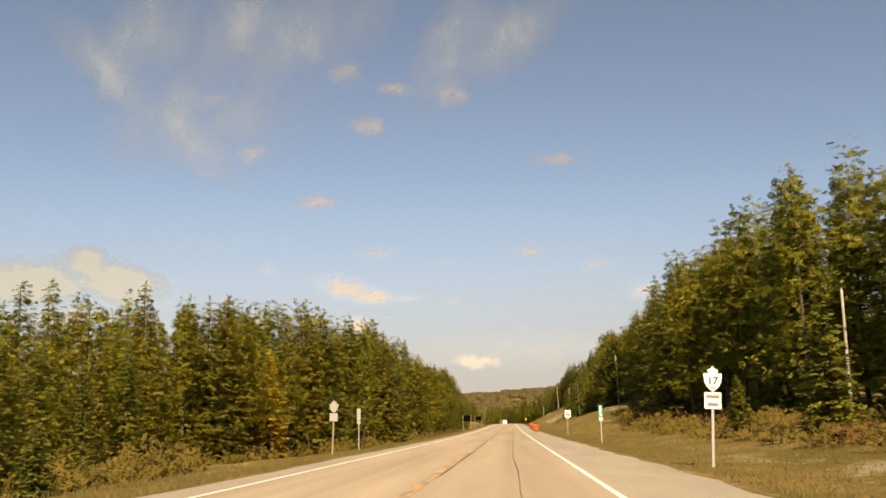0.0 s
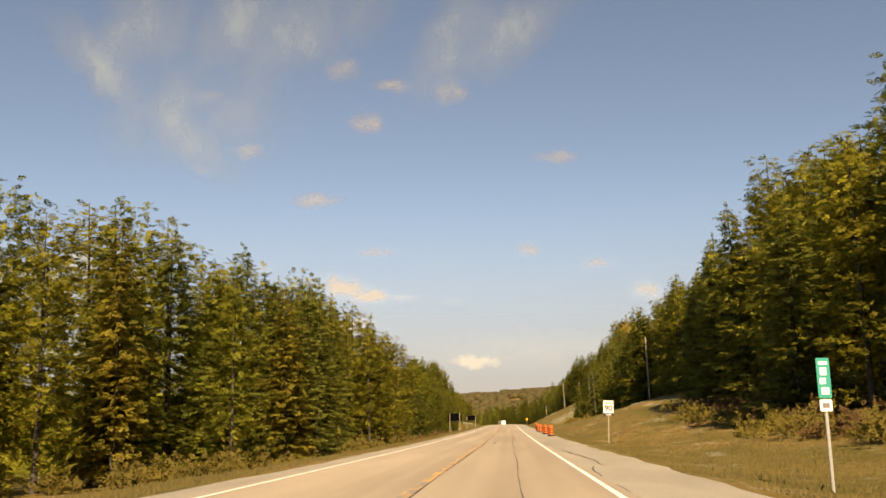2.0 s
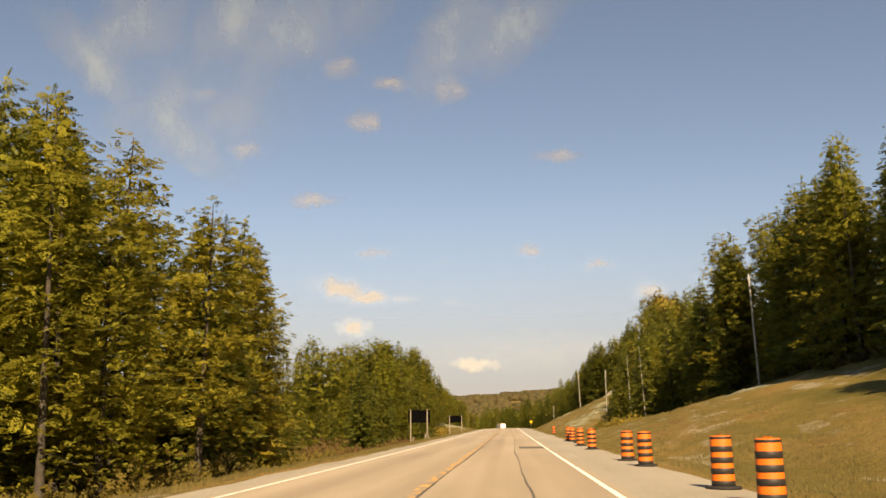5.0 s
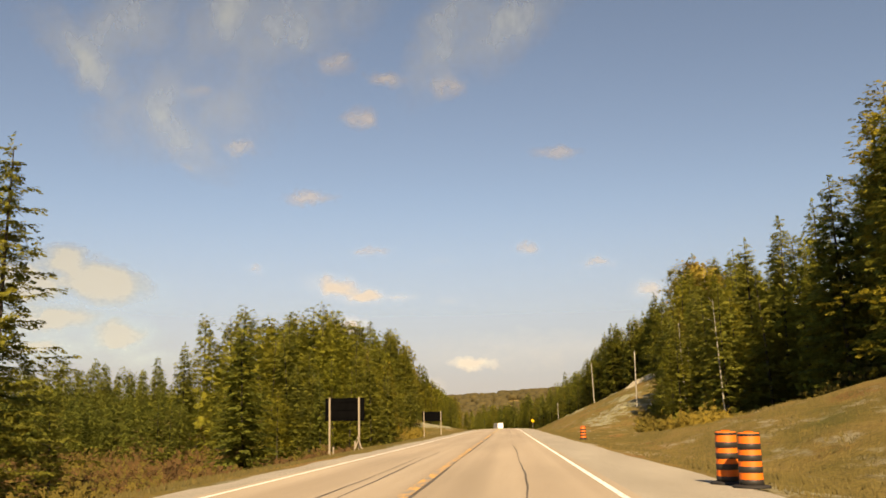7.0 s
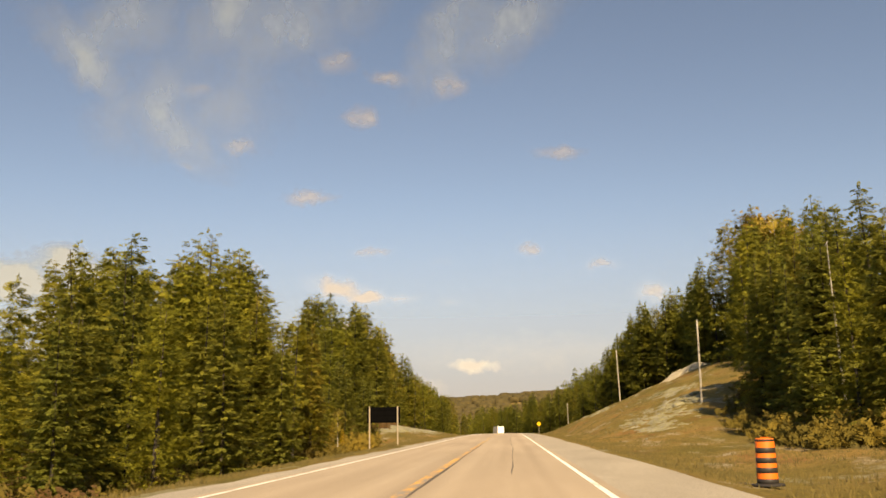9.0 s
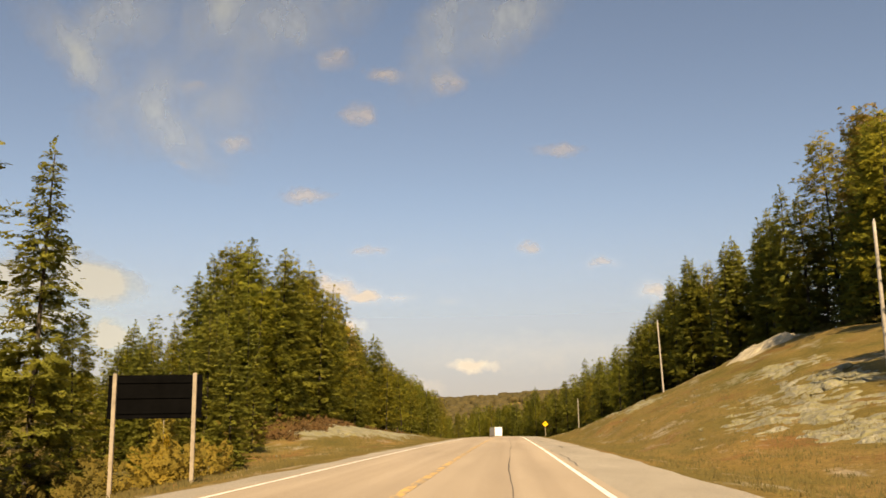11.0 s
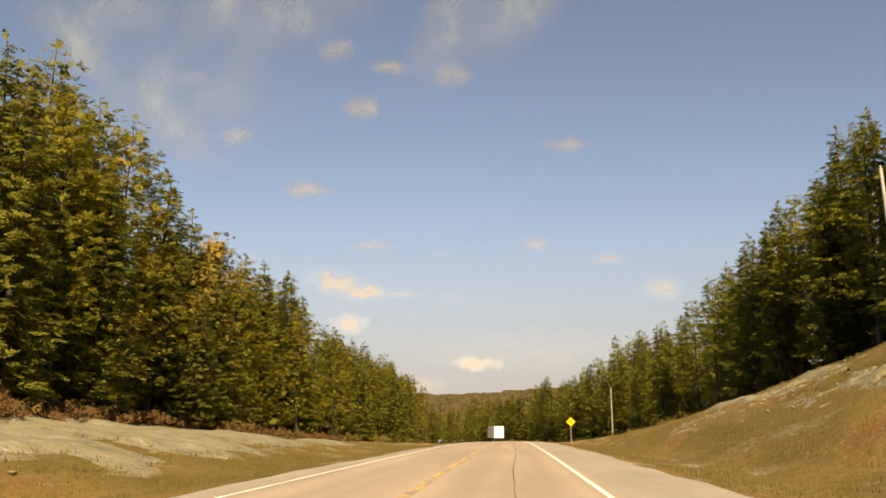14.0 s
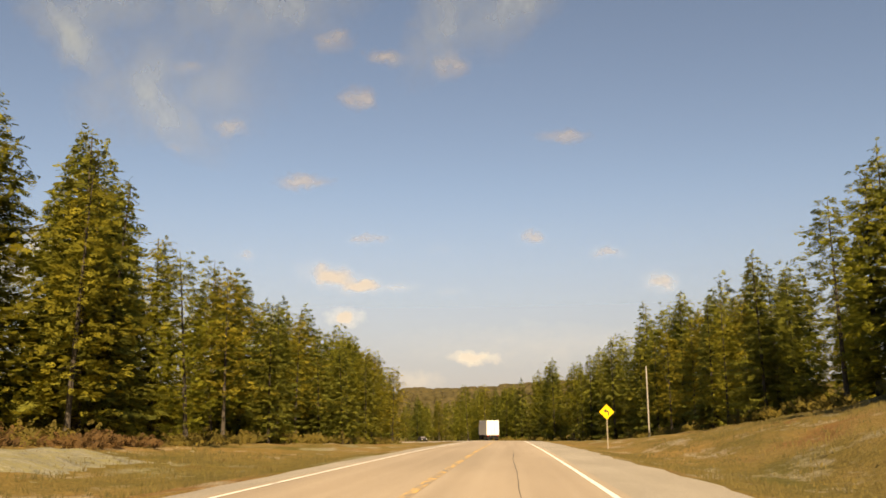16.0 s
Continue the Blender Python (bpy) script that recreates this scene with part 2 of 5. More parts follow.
def mesh_quick(name, verts, loops, size, material):
    """Many faces of one size, from arrays."""
    verts, loops = np.asarray(verts, np.float32), np.asarray(loops, np.int32).ravel()
    n = len(loops) // size
    me = bpy.data.meshes.new(name)
    me.vertices.add(len(verts))
    me.vertices.foreach_set("co", verts.ravel())
    me.loops.add(len(loops))
    me.loops.foreach_set("vertex_index", loops)
    me.polygons.add(n)
    me.polygons.foreach_set("loop_start", np.arange(n, dtype=np.int32) * size)
    me.materials.append(material)
    me.update(calc_edges=True)
    return me


def part(name, bm, material, parent, label=""):
    me = bpy.data.meshes.new(name)
    bm.to_mesh(me)
    bm.free()
    me.materials.append(material)
    ob = new(name, me)
    ob.parent = parent
    if label:
        ob["label"] = label
    return ob


def mesh_part(name, me, parent, label=""):
    ob = new(name, me)
    ob.parent = parent
    if label:
        ob["label"] = label
    return ob


def box(bm, x0, x1, y0, y1, z0, z1, bevel=0.0):
    r = bmesh.ops.create_cube(bm, size=1.0, matrix=Matrix.LocRotScale(((x0 + x1) / 2, (y0 + y1) / 2, (z0 + z1) / 2), None, (x1 - x0, y1 - y0, z1 - z0)))
    if bevel:
        es = list({e for v in r["verts"] for e in v.link_edges})
        bmesh.ops.bevel(bm, geom=es, offset=bevel, segments=2, affect='EDGES')
    return bm


def lathe(bm, rings, n=20, cx=0.0, cy=0.0):
    """A turned body through rings of (radius, height)."""
    rows = []
    for r, z in rings:
        rows.append([bm.verts.new((cx + r * math.cos(2 * math.pi * k / n), cy + r * math.sin(2 * math.pi * k / n), z)) for k in range(n)])
    for a, b in zip(rows, rows[1:]):
        for k in range(n):
            f = bm.faces.new((a[k], a[(k + 1) % n], b[(k + 1) % n], b[k]))
            f.smooth = True
    bm.faces.new(rows[-1])
    bm.faces.new(list(reversed(rows[0])))
    return bm


def slab(bm, outline, y0, y1):
    """An upright plate in the xz plane with the given outline."""
    front = [bm.verts.new((x, y0, z)) for x, z in outline]
    rear = [bm.verts.new((x, y1, z)) for x, z in outline]
    bm.faces.new(front)
    bm.faces.new(list(reversed(rear)))
    n = len(outline)
    for k in range(n):
        bm.faces.new((front[k], rear[k], rear[(k + 1) % n], front[(k + 1) % n]))
    bmesh.ops.recalc_face_normals(bm, faces=bm.faces)
    return bm


def text_part(name, words, size, x, y, z, material, parent, turn=0.0):
    cu = bpy.data.curves.new(name, 'FONT')
    cu.body, cu.size, cu.align_x, cu.align_y, cu.extrude = words, size, 'CENTER', 'CENTER', 0.002
    cu.offset = 0.018 * size
    tmp = bpy.data.objects.new(name, cu)
    scene.collection.objects.link(tmp)
    me = bpy.data.meshes.new_from_object(tmp.evaluated_get(bpy.context.evaluated_depsgraph_get()))
    bpy.data.objects.remove(tmp)
    bpy.data.curves.remove(cu)
    me.materials.clear()
    me.materials.append(material)
    ob = new(name, me)
    ob.parent = parent
    ob.matrix_basis = pose(x, y, z, 90, turn, 0)
    return ob


# ---- the lie of the land ----
ROAD_Z = [(-400, 1.6), (-100, 0.35), (0, 0.0), (53, -0.2), (106, -0.38), (172, -0.41), (238, -0.27), (305, -0.07), (345, 0.05), (385, 0.06), (424, 0.0), (480, -0.35), (540, -1.05), (614, -2.25), (700, -4.0), (850, -6.5), (1100, -8.0), (6000, -8.0)]
RIGHT_RISE = [(-400, 0.05), (0, 0.07), (90, 0.09), (135, 0.15), (180, 0.24), (225, 0.29), (245, 0.25), (272, 0.07), (305, 0.06), (330, 0.17), (355, 0.32), (390, 0.43), (424, 0.44), (446, 0.37), (472, 0.26), (520, 0.13), (565, 0.05), (700, 0.03), (6000, 0.03)]
LEFT_RISE = [(-400, 0.0), (0, 0.0), (355, 0.0), (385, 0.10), (407, 0.17), (432, 0.15), (467, 0.08), (520, 0.04), (6000, 0.02)]


def road_z(y):
    return smooth_knots(y, ROAD_Z)


def road_x(y):
    d = np.clip(np.asarray(y, float) - 560, 0, 330)
    return -(400.0 - np.sqrt(400.0 ** 2 - d * d))


def bumpy(x, y):
    return 0.10 * np.sin(x * 0.9 + 1.3 * np.sin(y * 0.21)) * np.sin(y * 0.37 + 0.5 * np.sin(x * 0.33)) + 0.05 * np.sin(x * 2.3 + y * 1.1) * np.sin(y * 1.7 - x * 0.6)


def ground_z(x, y):
    x, y = np.asarray(x, float), np.asarray(y, float)
    u = x - road_x(y)
    zr = road_z(y)
    # ditch beside the shoulders, then the banks
    right = np.interp(u, [4.7, 5.3, 7.5, 9.0], [-0.17, -0.22, -0.45, -0.40])
    left = np.interp(-u, [7.2, 8.2, 9.8, 13.0], [-0.16, -0.20, -0.45, -0.50])
    left = left - 0.55 * np.clip((-u - 10) / 8, 0, 1) * np.clip((375 - y) / 30, 0, 1)
    rr = smooth_knots(y, RIGHT_RISE)
    ll = smooth_knots(y, LEFT_RISE)
    du = np.clip(u - 8.0, 0, 60)
    rise_r = rr * np.where(du < 26, du, 26 + (du - 26) * 0.25) * np.clip(du / 3.0, 0, 1)
    dl = np.clip(-u - 10.0, 0, 60)
    rise_l = ll * np.where(dl < 22, dl, 22 + (dl - 22) * 0.2) * np.clip(dl / 3.0, 0, 1)
    z = np.where(u > 0, right + rise_r, left + rise_l)
    off = np.clip((np.abs(u + 1.5) - 7.0) / 4.0, 0, 1)
    z = z + off * bumpy(x, y) * (1 + 0.6 * np.clip(rr * 3 * (u > 0), 0, 1))
    z = np.where(np.abs(u + 1.45) < 5.9, -0.24, z)
    far = 78 * np.exp(-((y - 2150) / 420) ** 2) * (0.9 + 0.10 * np.sin(x * 0.004 + 0.8) + 0.05 * np.sin(x * 0.013))
    far = far + 40 * np.clip((y - 2600) / 1500, 0, 1)
    return zr + z + far


GX = np.unique(np.concatenate([np.arange(-60, 60.1, 1.25), np.array([4.4, 4.46, 4.7, 5.3, -7.2, -7.34, -7.4, -8.2]), np.sign(np.linspace(-1, 1, 61)) * 60 * (75 ** np.abs(np.linspace(-1, 1, 61)))]))
GY = np.unique(np.concatenate([np.arange(-40, 640, 2.0), np.arange(640, 1300, 20.0), np.arange(1300, 2700, 50.0), np.arange(-600, -40, 40.0), np.linspace(2700, 4900, 14)]))


def grid_mesh(name, xs, ys, zf, material, smooth=True):
    X, Y = np.meshgrid(xs, ys)
    Z = zf(X, Y)
    v = np.stack([X, Y, Z], -1).reshape(-1, 3)
    n = len(xs)
    i = np.arange(len(ys) - 1)[:, None] * n + np.arange(n - 1)[None, :]
    q = np.stack([i, i + 1, i + n + 1, i + n], -1).reshape(-1, 4)
    me = mesh_quick(name, v, q, 4, material)
    if smooth:
        me.polygons.foreach_set("use_smooth", [True] * len(me.polygons))
    return me


tagged(new("ground", grid_mesh("ground", GX, GY, ground_z, GROUND)), "dry golden autumn grass and scrub ground beside a highway", "ground", kind="structure")


def strip(name, section, ys, material, thick=0.0):
    """A ribbon along the road: section gives (offsets, heights) across it at each y."""
    ys = np.asarray(ys, float)
    V = []
    for y, xc, zc in zip(ys, road_x(ys), road_z(ys)):
        us, zs = section(y)
        if thick:
            us, zs = [us[0], *us, us[-1]], [zs[0] - thick, *zs, zs[-1] - thick]
        V += [(xc + u, y, zc + z) for u, z in zip(us, zs)]
    n = len(us)
    i = np.arange(len(ys) - 1)[:, None] * n + np.arange(n - 1)[None, :]
    q = np.stack([i, i + 1, i + n + 1, i + n], -1).reshape(-1, 4)
    me = mesh_quick(name, V, q, 4, material)
    me.polygons.foreach_set("use_smooth", np.zeros(len(me.polygons), bool))
    return me


def ragged(y, k):
    """How far the broken rim of a shoulder wanders."""
    return 0.10 * math.sin(y * 0.21 + k) + 0.07 * math.sin(y * 0.83 + 2 * k) + 0.05 * math.sin(y * 2.3 + k)


XR, XC = 1.87, -1.90
LEFT_LINE = [(-60, -6.1), (15, -6.07), (60, -5.9), (110, -5.8), (215, -5.78), (345, -5.66), (390, -5.53), (440, -5.58), (850, -5.5)]


def left_line(y):
    return float(np.interp(y, [k[0] for k in LEFT_LINE], [k[1] for k in LEFT_LINE]))



LY = np.arange(-60, 850, 2.0)
tagged(new("road", strip("road", lambda y: ([left_line(y) - 0.30, XC, 2.15], [-0.060, 0.0, -0.055]), LY, ASPHALT, 0.25)), "sun-bleached worn asphalt two-lane highway", "road", kind="structure")
tagged(new("shoulder_right", strip("shoulder_right", lambda y: ([2.15, 4.55 + ragged(y, 1), 5.4 + ragged(y, 3)], [-0.062, -0.125, -0.32]), LY, GRAVEL, 0.2)), "grey gravel highway shoulder", "road shoulder", kind="structure")
tagged(new("shoulder_left", strip("shoulder_left", lambda y: ([left_line(y) - 2.1 + ragged(y, 5), left_line(y) - 1.45 + ragged(y, 2), left_line(y) - 0.30], [-0.30, -0.115, -0.067]), LY, GRAVEL, 0.2)), "grey gravel highway shoulder", "road shoulder", kind="structure")


def line_z(u):
    return -0.055 * abs(u - XC) / 3.9 + 0.006


def road_line(name, u, w, ys, material):
    v, f = [], []
    for k, y in enumerate(ys):
        at = u(y) if callable(u) else u
        o = float(road_x(y)) + at
        z = float(road_z(y))
        v += [(o - w / 2, y, z + line_z(at - w / 2)), (o + w / 2, y, z + line_z(at + w / 2))]
        if k:
            f.append((2 * k - 2, 2 * k - 1, 2 * k + 1, 2 * k))
    return mesh_from(name, v, f, material)


tagged(new("edge_line_right", road_line("edge_line_right", XR, 0.13, LY, LINE_WHITE)), "worn white painted edge line on asphalt", "road marking", kind="structure")
tagged(new("edge_line_left", road_line("edge_line_left", left_line, 0.13, LY, LINE_WHITE)), "worn white painted edge line on asphalt", "road marking", kind="structure")
tagged(new("centre_line_worn", road_line("centre_line_worn", XC, 0.22, LY[LY <= 296], LINE_FADED)), "almost worn-off yellow centre line on asphalt", "road marking", kind="structure")
tagged(new("centre_line", road_line("centre_line", XC, 0.21, LY[LY >= 296], LINE_YELLOW)), "faded yellow centre line on asphalt", "road marking", kind="structure")


# ---- trees ----
def soft_normals(me, normals):
    """Shade foliage as soft masses: the crown's own outward direction leads."""
    normals = normals / np.maximum(np.linalg.norm(normals, axis=1), 1e-6)[:, None]
    me.polygons.foreach_set("use_smooth", np.ones(len(me.polygons), bool))
    me.normals_split_custom_set_from_vertices(normals.astype(np.float32))
    return me


def crown_out(v, rng, ragged=0.28):
    """Outward from a trunk that stands at the origin, a little upward."""
    r = np.linalg.norm(v[:, :2], axis=1, keepdims=True)
    out = np.concatenate([v[:, :2] / np.maximum(r, 0.3), np.full((len(v), 1), 0.6)], 1)
    return out + rng.normal(0, ragged, v.shape)


def spray_mesh(name, centres, dirs, lengths, widths, rng, material, outs=None):
    """Needle sprays and leaves: a drooping four-cornered blade at each place."""
    c, d = np.asarray(centres, float), np.asarray(dirs, float)
    d = d / np.maximum(np.linalg.norm(d, axis=1), 1e-6)[:, None]
    out = crown_out(c, rng) if outs is None else np.asarray(outs, float)
    r = rng.normal(0, 0.55, size=d.shape) + np.array([0, 0, 1.0])
    s = np.cross(d, r)
    s /= np.maximum(np.linalg.norm(s, axis=1), 1e-6)[:, None]
    flip = np.einsum('ij,ij->i', np.cross(s, d), out) < 0
    s[flip] *= -1
    L, Wd = np.asarray(lengths)[:, None], np.asarray(widths)[:, None]
    tip = c + d * L
    tip[:, 2] -= 0.14 * L[:, 0]
    v = np.stack([c - s * Wd, c + s * Wd, tip + s * Wd, tip - s * Wd], 1).reshape(-1, 3)
    base = np.arange(len(c))[:, None] * 4
    tri = np.concatenate([base + np.array([[0, 1, 2]]), base + np.array([[0, 2, 3]])], 1).reshape(-1, 3)
    return soft_normals(blade_coords(mesh_quick(name, v, tri, 3, material)), np.repeat(out, 4, 0))


def blade_coords(me):
    """Each blade's length and breadth as its own coordinates."""
    idx = np.empty(len(me.loops), np.int32)
    me.loops.foreach_get("vertex_index", idx)
    corner = np.array([(0, -1), (0, 1), (1, 1), (1, -1)], np.float32)
    me.uv_layers.new(name="blade").data.foreach_set("uv", corner[idx % 4].ravel())
    return me


def tube(points, radii, n=7):
    """Vertices and quads of a tapered limb."""
    v, f = [], []
    for k, (p, r) in enumerate(zip(points, radii)):
        for j in range(n):
            a = 2 * math.pi * j / n
            v.append((p[0] + r * math.cos(a), p[1] + r * math.sin(a), p[2]))
        if k:
            for j in range(n):
                f.append(((k - 1) * n + j, (k - 1) * n + (j + 1) % n, k * n + (j + 1) % n, k * n + j))
    return v, f


def trunk_mesh(name, h, r, rng, material, limbs=(), top=0.97):
    pts, rad = [], []
    bx, by = rng.normal(0, 0.012 * h, 2)
    for k in range(9):
        t = k / 8 * top
        pts.append((bx * t * t, by * t * t, h * t - (0.3 if k == 0 else 0)))
        rad.append(max(0.02, r * (1 - 0.92 * t) * (1.35 if k == 0 else 1)))
    v, f = tube(pts, rad, 8)
    for p, q, lr in limbs:
        if rng.random() < 0.5:
            continue
        lv, lf = tube([p, q], [lr, lr * 0.25], 3)
        o = len(v)
        v += lv
        f += [tuple(i + o for i in g) for g in lf]
    return mesh_from(name, v, f, material, True)


def core(C, D, L, W, O, rng, h, low, reach, dense):
    """Broad inner sprays that fill the crown round the trunk."""
    for k in range(int(h * 29 * min(1.0, dense + 0.2))):
        t = rng.uniform(low, 0.93)
        a = rng.uniform(0, 6.283)
        R = reach(t) * rng.uniform(0.45, 1.05)
        C.append((math.cos(a) * R, math.sin(a) * R, h * t))
        O.append((math.cos(a), math.sin(a), rng.uniform(-0.5, 0.5)))
        D.append((math.cos(a + rng.normal(0, 0.9)), math.sin(a + rng.normal(0, 0.9)), rng.uniform(-0.5, 0.3)))
        q = rng.uniform(0.42, 0.70) * (0.45 + 0.55 * min(1, reach(t)))
        L.append(q)
        W.append(q * 0.50)


def spruce(seed, h, r, dense=1.0, leaf=None, low=0.05, bark=None, gaps=0.12, uneven=0.0):
    rng = np.random.default_rng(seed)
    C, D, L, W, O, limbs = [], [], [], [], [], []
    z = h * low
    while z < h * 0.985:
        t = z / h
        reach = r * (1 - t) ** 0.74 * (0.6 + 0.4 * min(1, t / 0.12)) + 0.12
        nb = int(rng.integers(5, 8))
        a0 = rng.uniform(0, 6.28)
        for b in range(nb):
            if rng.random() < gaps * (1 + uneven * t):
                continue
            a = a0 + 6.283 * b / nb + rng.normal(0, 0.25)
            R = reach * rng.uniform(0.6 - 0.35 * uneven, 1.2 + 0.3 * uneven)
            droop = rng.uniform(0.10, 0.42) * (1 - t)
            ux, uy = math.cos(a), math.sin(a)
            if R > 0.9:
                limbs.append(((0, 0, z), (ux * R, uy * R, z - droop * R), 0.03))
            n = max(3 if dense > 0.3 else 2, int(R * 7.0 * dense))
            for k in range(n):
                s = (k + rng.uniform(0.2, 1.0)) / n
                side = rng.choice((-1, 1)) * rng.uniform(0.2, 1.0)
                under = rng.random() < 0.32
                C.append((ux * R * s * 0.9, uy * R * s * 0.9, z - droop * R * s + 0.12 * R * s * s - (0.16 if under else 0)))
                D.append((ux - uy * side, uy + ux * side, rng.uniform(-0.7, -0.2) if under else rng.uniform(-0.35, 0.15)))
                O.append((ux * 0.6, uy * 0.6, -0.45) if under else (ux - 0.4 * uy * side, uy + 0.4 * ux * side, 0.75))
                q = rng.uniform(0.34, 0.66) * (0.5 + 0.5 * min(1, reach / 1.5)) / dense ** (0.3 if dense > 0.3 else 0.45)
                L.append(q)
                W.append(q * rng.uniform(0.20, 0.33) * (1 if dense > 0.65 else 1.15))
        z += h * 0.032 * rng.uniform(0.75, 1.3)
    core(C, D, L, W, O, rng, h, low, lambda t: (0.6 - 0.3 * uneven) * r * (1 - t) ** 0.74, dense)
    for k in range(8):
        C.append((0, 0, h * (0.94 + 0.008 * k)))
        D.append((rng.normal(0, 0.5), rng.normal(0, 0.5), 1.0))
        O.append((rng.normal(0, 0.6), rng.normal(0, 0.6), 0.6))
        L.append(0.4)
        W.append(0.12)
    O = np.asarray(O) + rng.normal(0, 0.12, (len(O), 3))
    return trunk_mesh("trunk", h, 0.0105 * h, rng, bark or BARK, limbs), spray_mesh("crown", C, D, L, W, rng, leaf or SPRUCE_LEAF, O)


def pine(seed, h, r, dense=1.0, leaf=None, low=0.32):
    """A pine: limbs that carry rounded pads of needles, lit above and dark below."""
    rng = np.random.default_rng(seed)
    C, D, L, W, O, limbs = [], [], [], [], [], []
    n_limb = int(h * (2.9 if dense > 0.3 else 1.8))
    for b in range(n_limb):
        t = low + (1 - low) * (b + rng.random()) / n_limb
        z = h * t * 0.97
        u = (t - low) / (1 - low)
        env = r * (0.55 + 0.75 * math.sin(math.pi * min(1, u * 0.9 + 0.18))) * (1 - u) ** 0.55 + 0.22
        R = env * rng.uniform(0.5, 1.12)
        a = b * 2.4 + rng.normal(0, 0.5)
        up = rng.uniform(-0.05, 0.40) - (0.25 if u < 0.3 else 0)
        e = (math.cos(a) * R, math.sin(a) * R, z + up * R)
        limbs.append(((0, 0, z - 0.1), e, 0.045))
        for s in (1.0, 0.72, 0.45)[:1 + (R > 0.9) + (R > 1.9)]:
            rc = rng.uniform(0.50, 0.85) * (0.6 + 0.4 * min(1, R / 1.8))
            c = np.array((e[0] * s, e[1] * s, z + up * R * s)) + rng.normal(0, 0.16, 3)
            m = max(3, int(17 * dense * (rc / 0.7) ** 1.5))
            d = rng.normal(size=(m, 3))
            d[:, 2] += 0.35
            d /= np.linalg.norm(d, axis=1)[:, None]
            for k in range(m):
                C.append(c + d[k] * np.array((rc, rc, rc * 0.5)) * rng.uniform(0.55, 1.0))
                D.append((d[k, 0] + 0.4 * math.cos(a) + rng.normal(0, 0.3), d[k, 1] + 0.4 * math.sin(a) + rng.normal(0, 0.3), 0.35 * d[k, 2] + 0.1))
                O.append((d[k, 0] + 0.45 * math.cos(a), d[k, 1] + 0.45 * math.sin(a), 1.25 * d[k, 2] + 0.1))
                q = rng.uniform(0.28, 0.52) / dense ** (0.3 if dense > 0.3 else 0.45)
                L.append(q)
                W.append(q * rng.uniform(0.21, 0.35) * (1 if dense > 0.65 else 1.15))
    core(C, D, L, W, O, rng, h, low + 0.05, lambda t: 0.5 * r * (1 - max(0.0, (t - low) / (1 - low))) ** 0.45, dense)
    O = np.asarray(O) + rng.normal(0, 0.10, (len(O), 3))
    return trunk_mesh("trunk", h, 0.0095 * h, rng, BARK, limbs), spray_mesh("crown", C, D, L, W, rng, leaf or PINE_LEAF, O)


def broadleaf(seed, h, r, dense=1.0, leaf=None, low=0.25):
    rng = np.random.default_rng(seed)
    C, D, L, W, limbs = [], [], [], [], []
    for b in range(int(h * 2.6)):
        t = rng.uniform(low, 0.95)
        u = (t - low) / (1 - low)
        R = r * math.sin(math.pi * min(0.97, 0.12 + 0.88 * u)) ** 0.7 * rng.uniform(0.4, 1.1) + 0.2
        a = rng.uniform(0, 6.283)
        e = (math.cos(a) * R, math.sin(a) * R, h * t + 0.5 * R)
        limbs.append(((0, 0, h * t - 0.1), e, 0.04))
        for c in range(3):
            s = rng.uniform(0.4, 1.05)
            p = np.array((e[0] * s, e[1] * s, h * t + 0.5 * R * s)) + rng.normal(0, 0.25, 3)
            for k in range(int(17 * dense)):
                C.append(p + rng.normal(0, 0.42, 3))
                D.append(rng.normal(size=3))
                q = rng.uniform(0.30, 0.50) / math.sqrt(dense)
                L.append(q)
                W.append(q * 0.42)
    return trunk_mesh("trunk", h, 0.011 * h, rng, BIRCH_BARK, limbs), spray_mesh("crown", C, D, L, W, rng, leaf or GOLD_LEAF)


PROTO = {}
for i in range(4):
    PROTO["pine", i] = pine(10 + i, 19.0, 3.2 + 0.3 * i, 1.35, None, 0.06 + 0.05 * i)
    PROTO["pine", i, "light"] = pine(20 + i, 19.0, 3.2 + 0.3 * i, 0.61, None, 0.06 + 0.05 * i)
for i in range(4):
    PROTO["spruce", i] = spruce(30 + i, 17.0, 2.9 + 0.3 * i, 1.6)
    PROTO["spruce", i, "light"] = spruce(40 + i, 17.0, 2.9 + 0.3 * i, 0.61)
for i in range(2):
    PROTO["larch", i] = spruce(50 + i, 11.0, 1.9, 2.4, LARCH_LEAF, 0.04, None, 0.03)
    PROTO["birch", i] = broadleaf(60 + i, 15.0, 2.6)
    PROTO["tamarack", i] = spruce(55 + i, 15.0, 2.6, 1.4, TAMARACK_LEAF, 0.06)
for i in range(2):
    PROTO["young", i] = spruce(70 + i, 6.0, 1.5, 1.2)
    PROTO["ragged", i] = spruce(80 + i, 20.0, 4.4, 1.9, None, 0.03, None, 0.14, 0.75)
PROTO["lone", 0] = spruce(91, 11.0, 2.0, 2.6, None, 0.02, None, 0.04, 0.45)
HEIGHT = {"lone": 11.0, "ragged": 20.0, "tamarack": 15.0, "pine": 19.0, "spruce": 17.0, "larch": 11.0, "birch": 15.0, "young": 6.0}
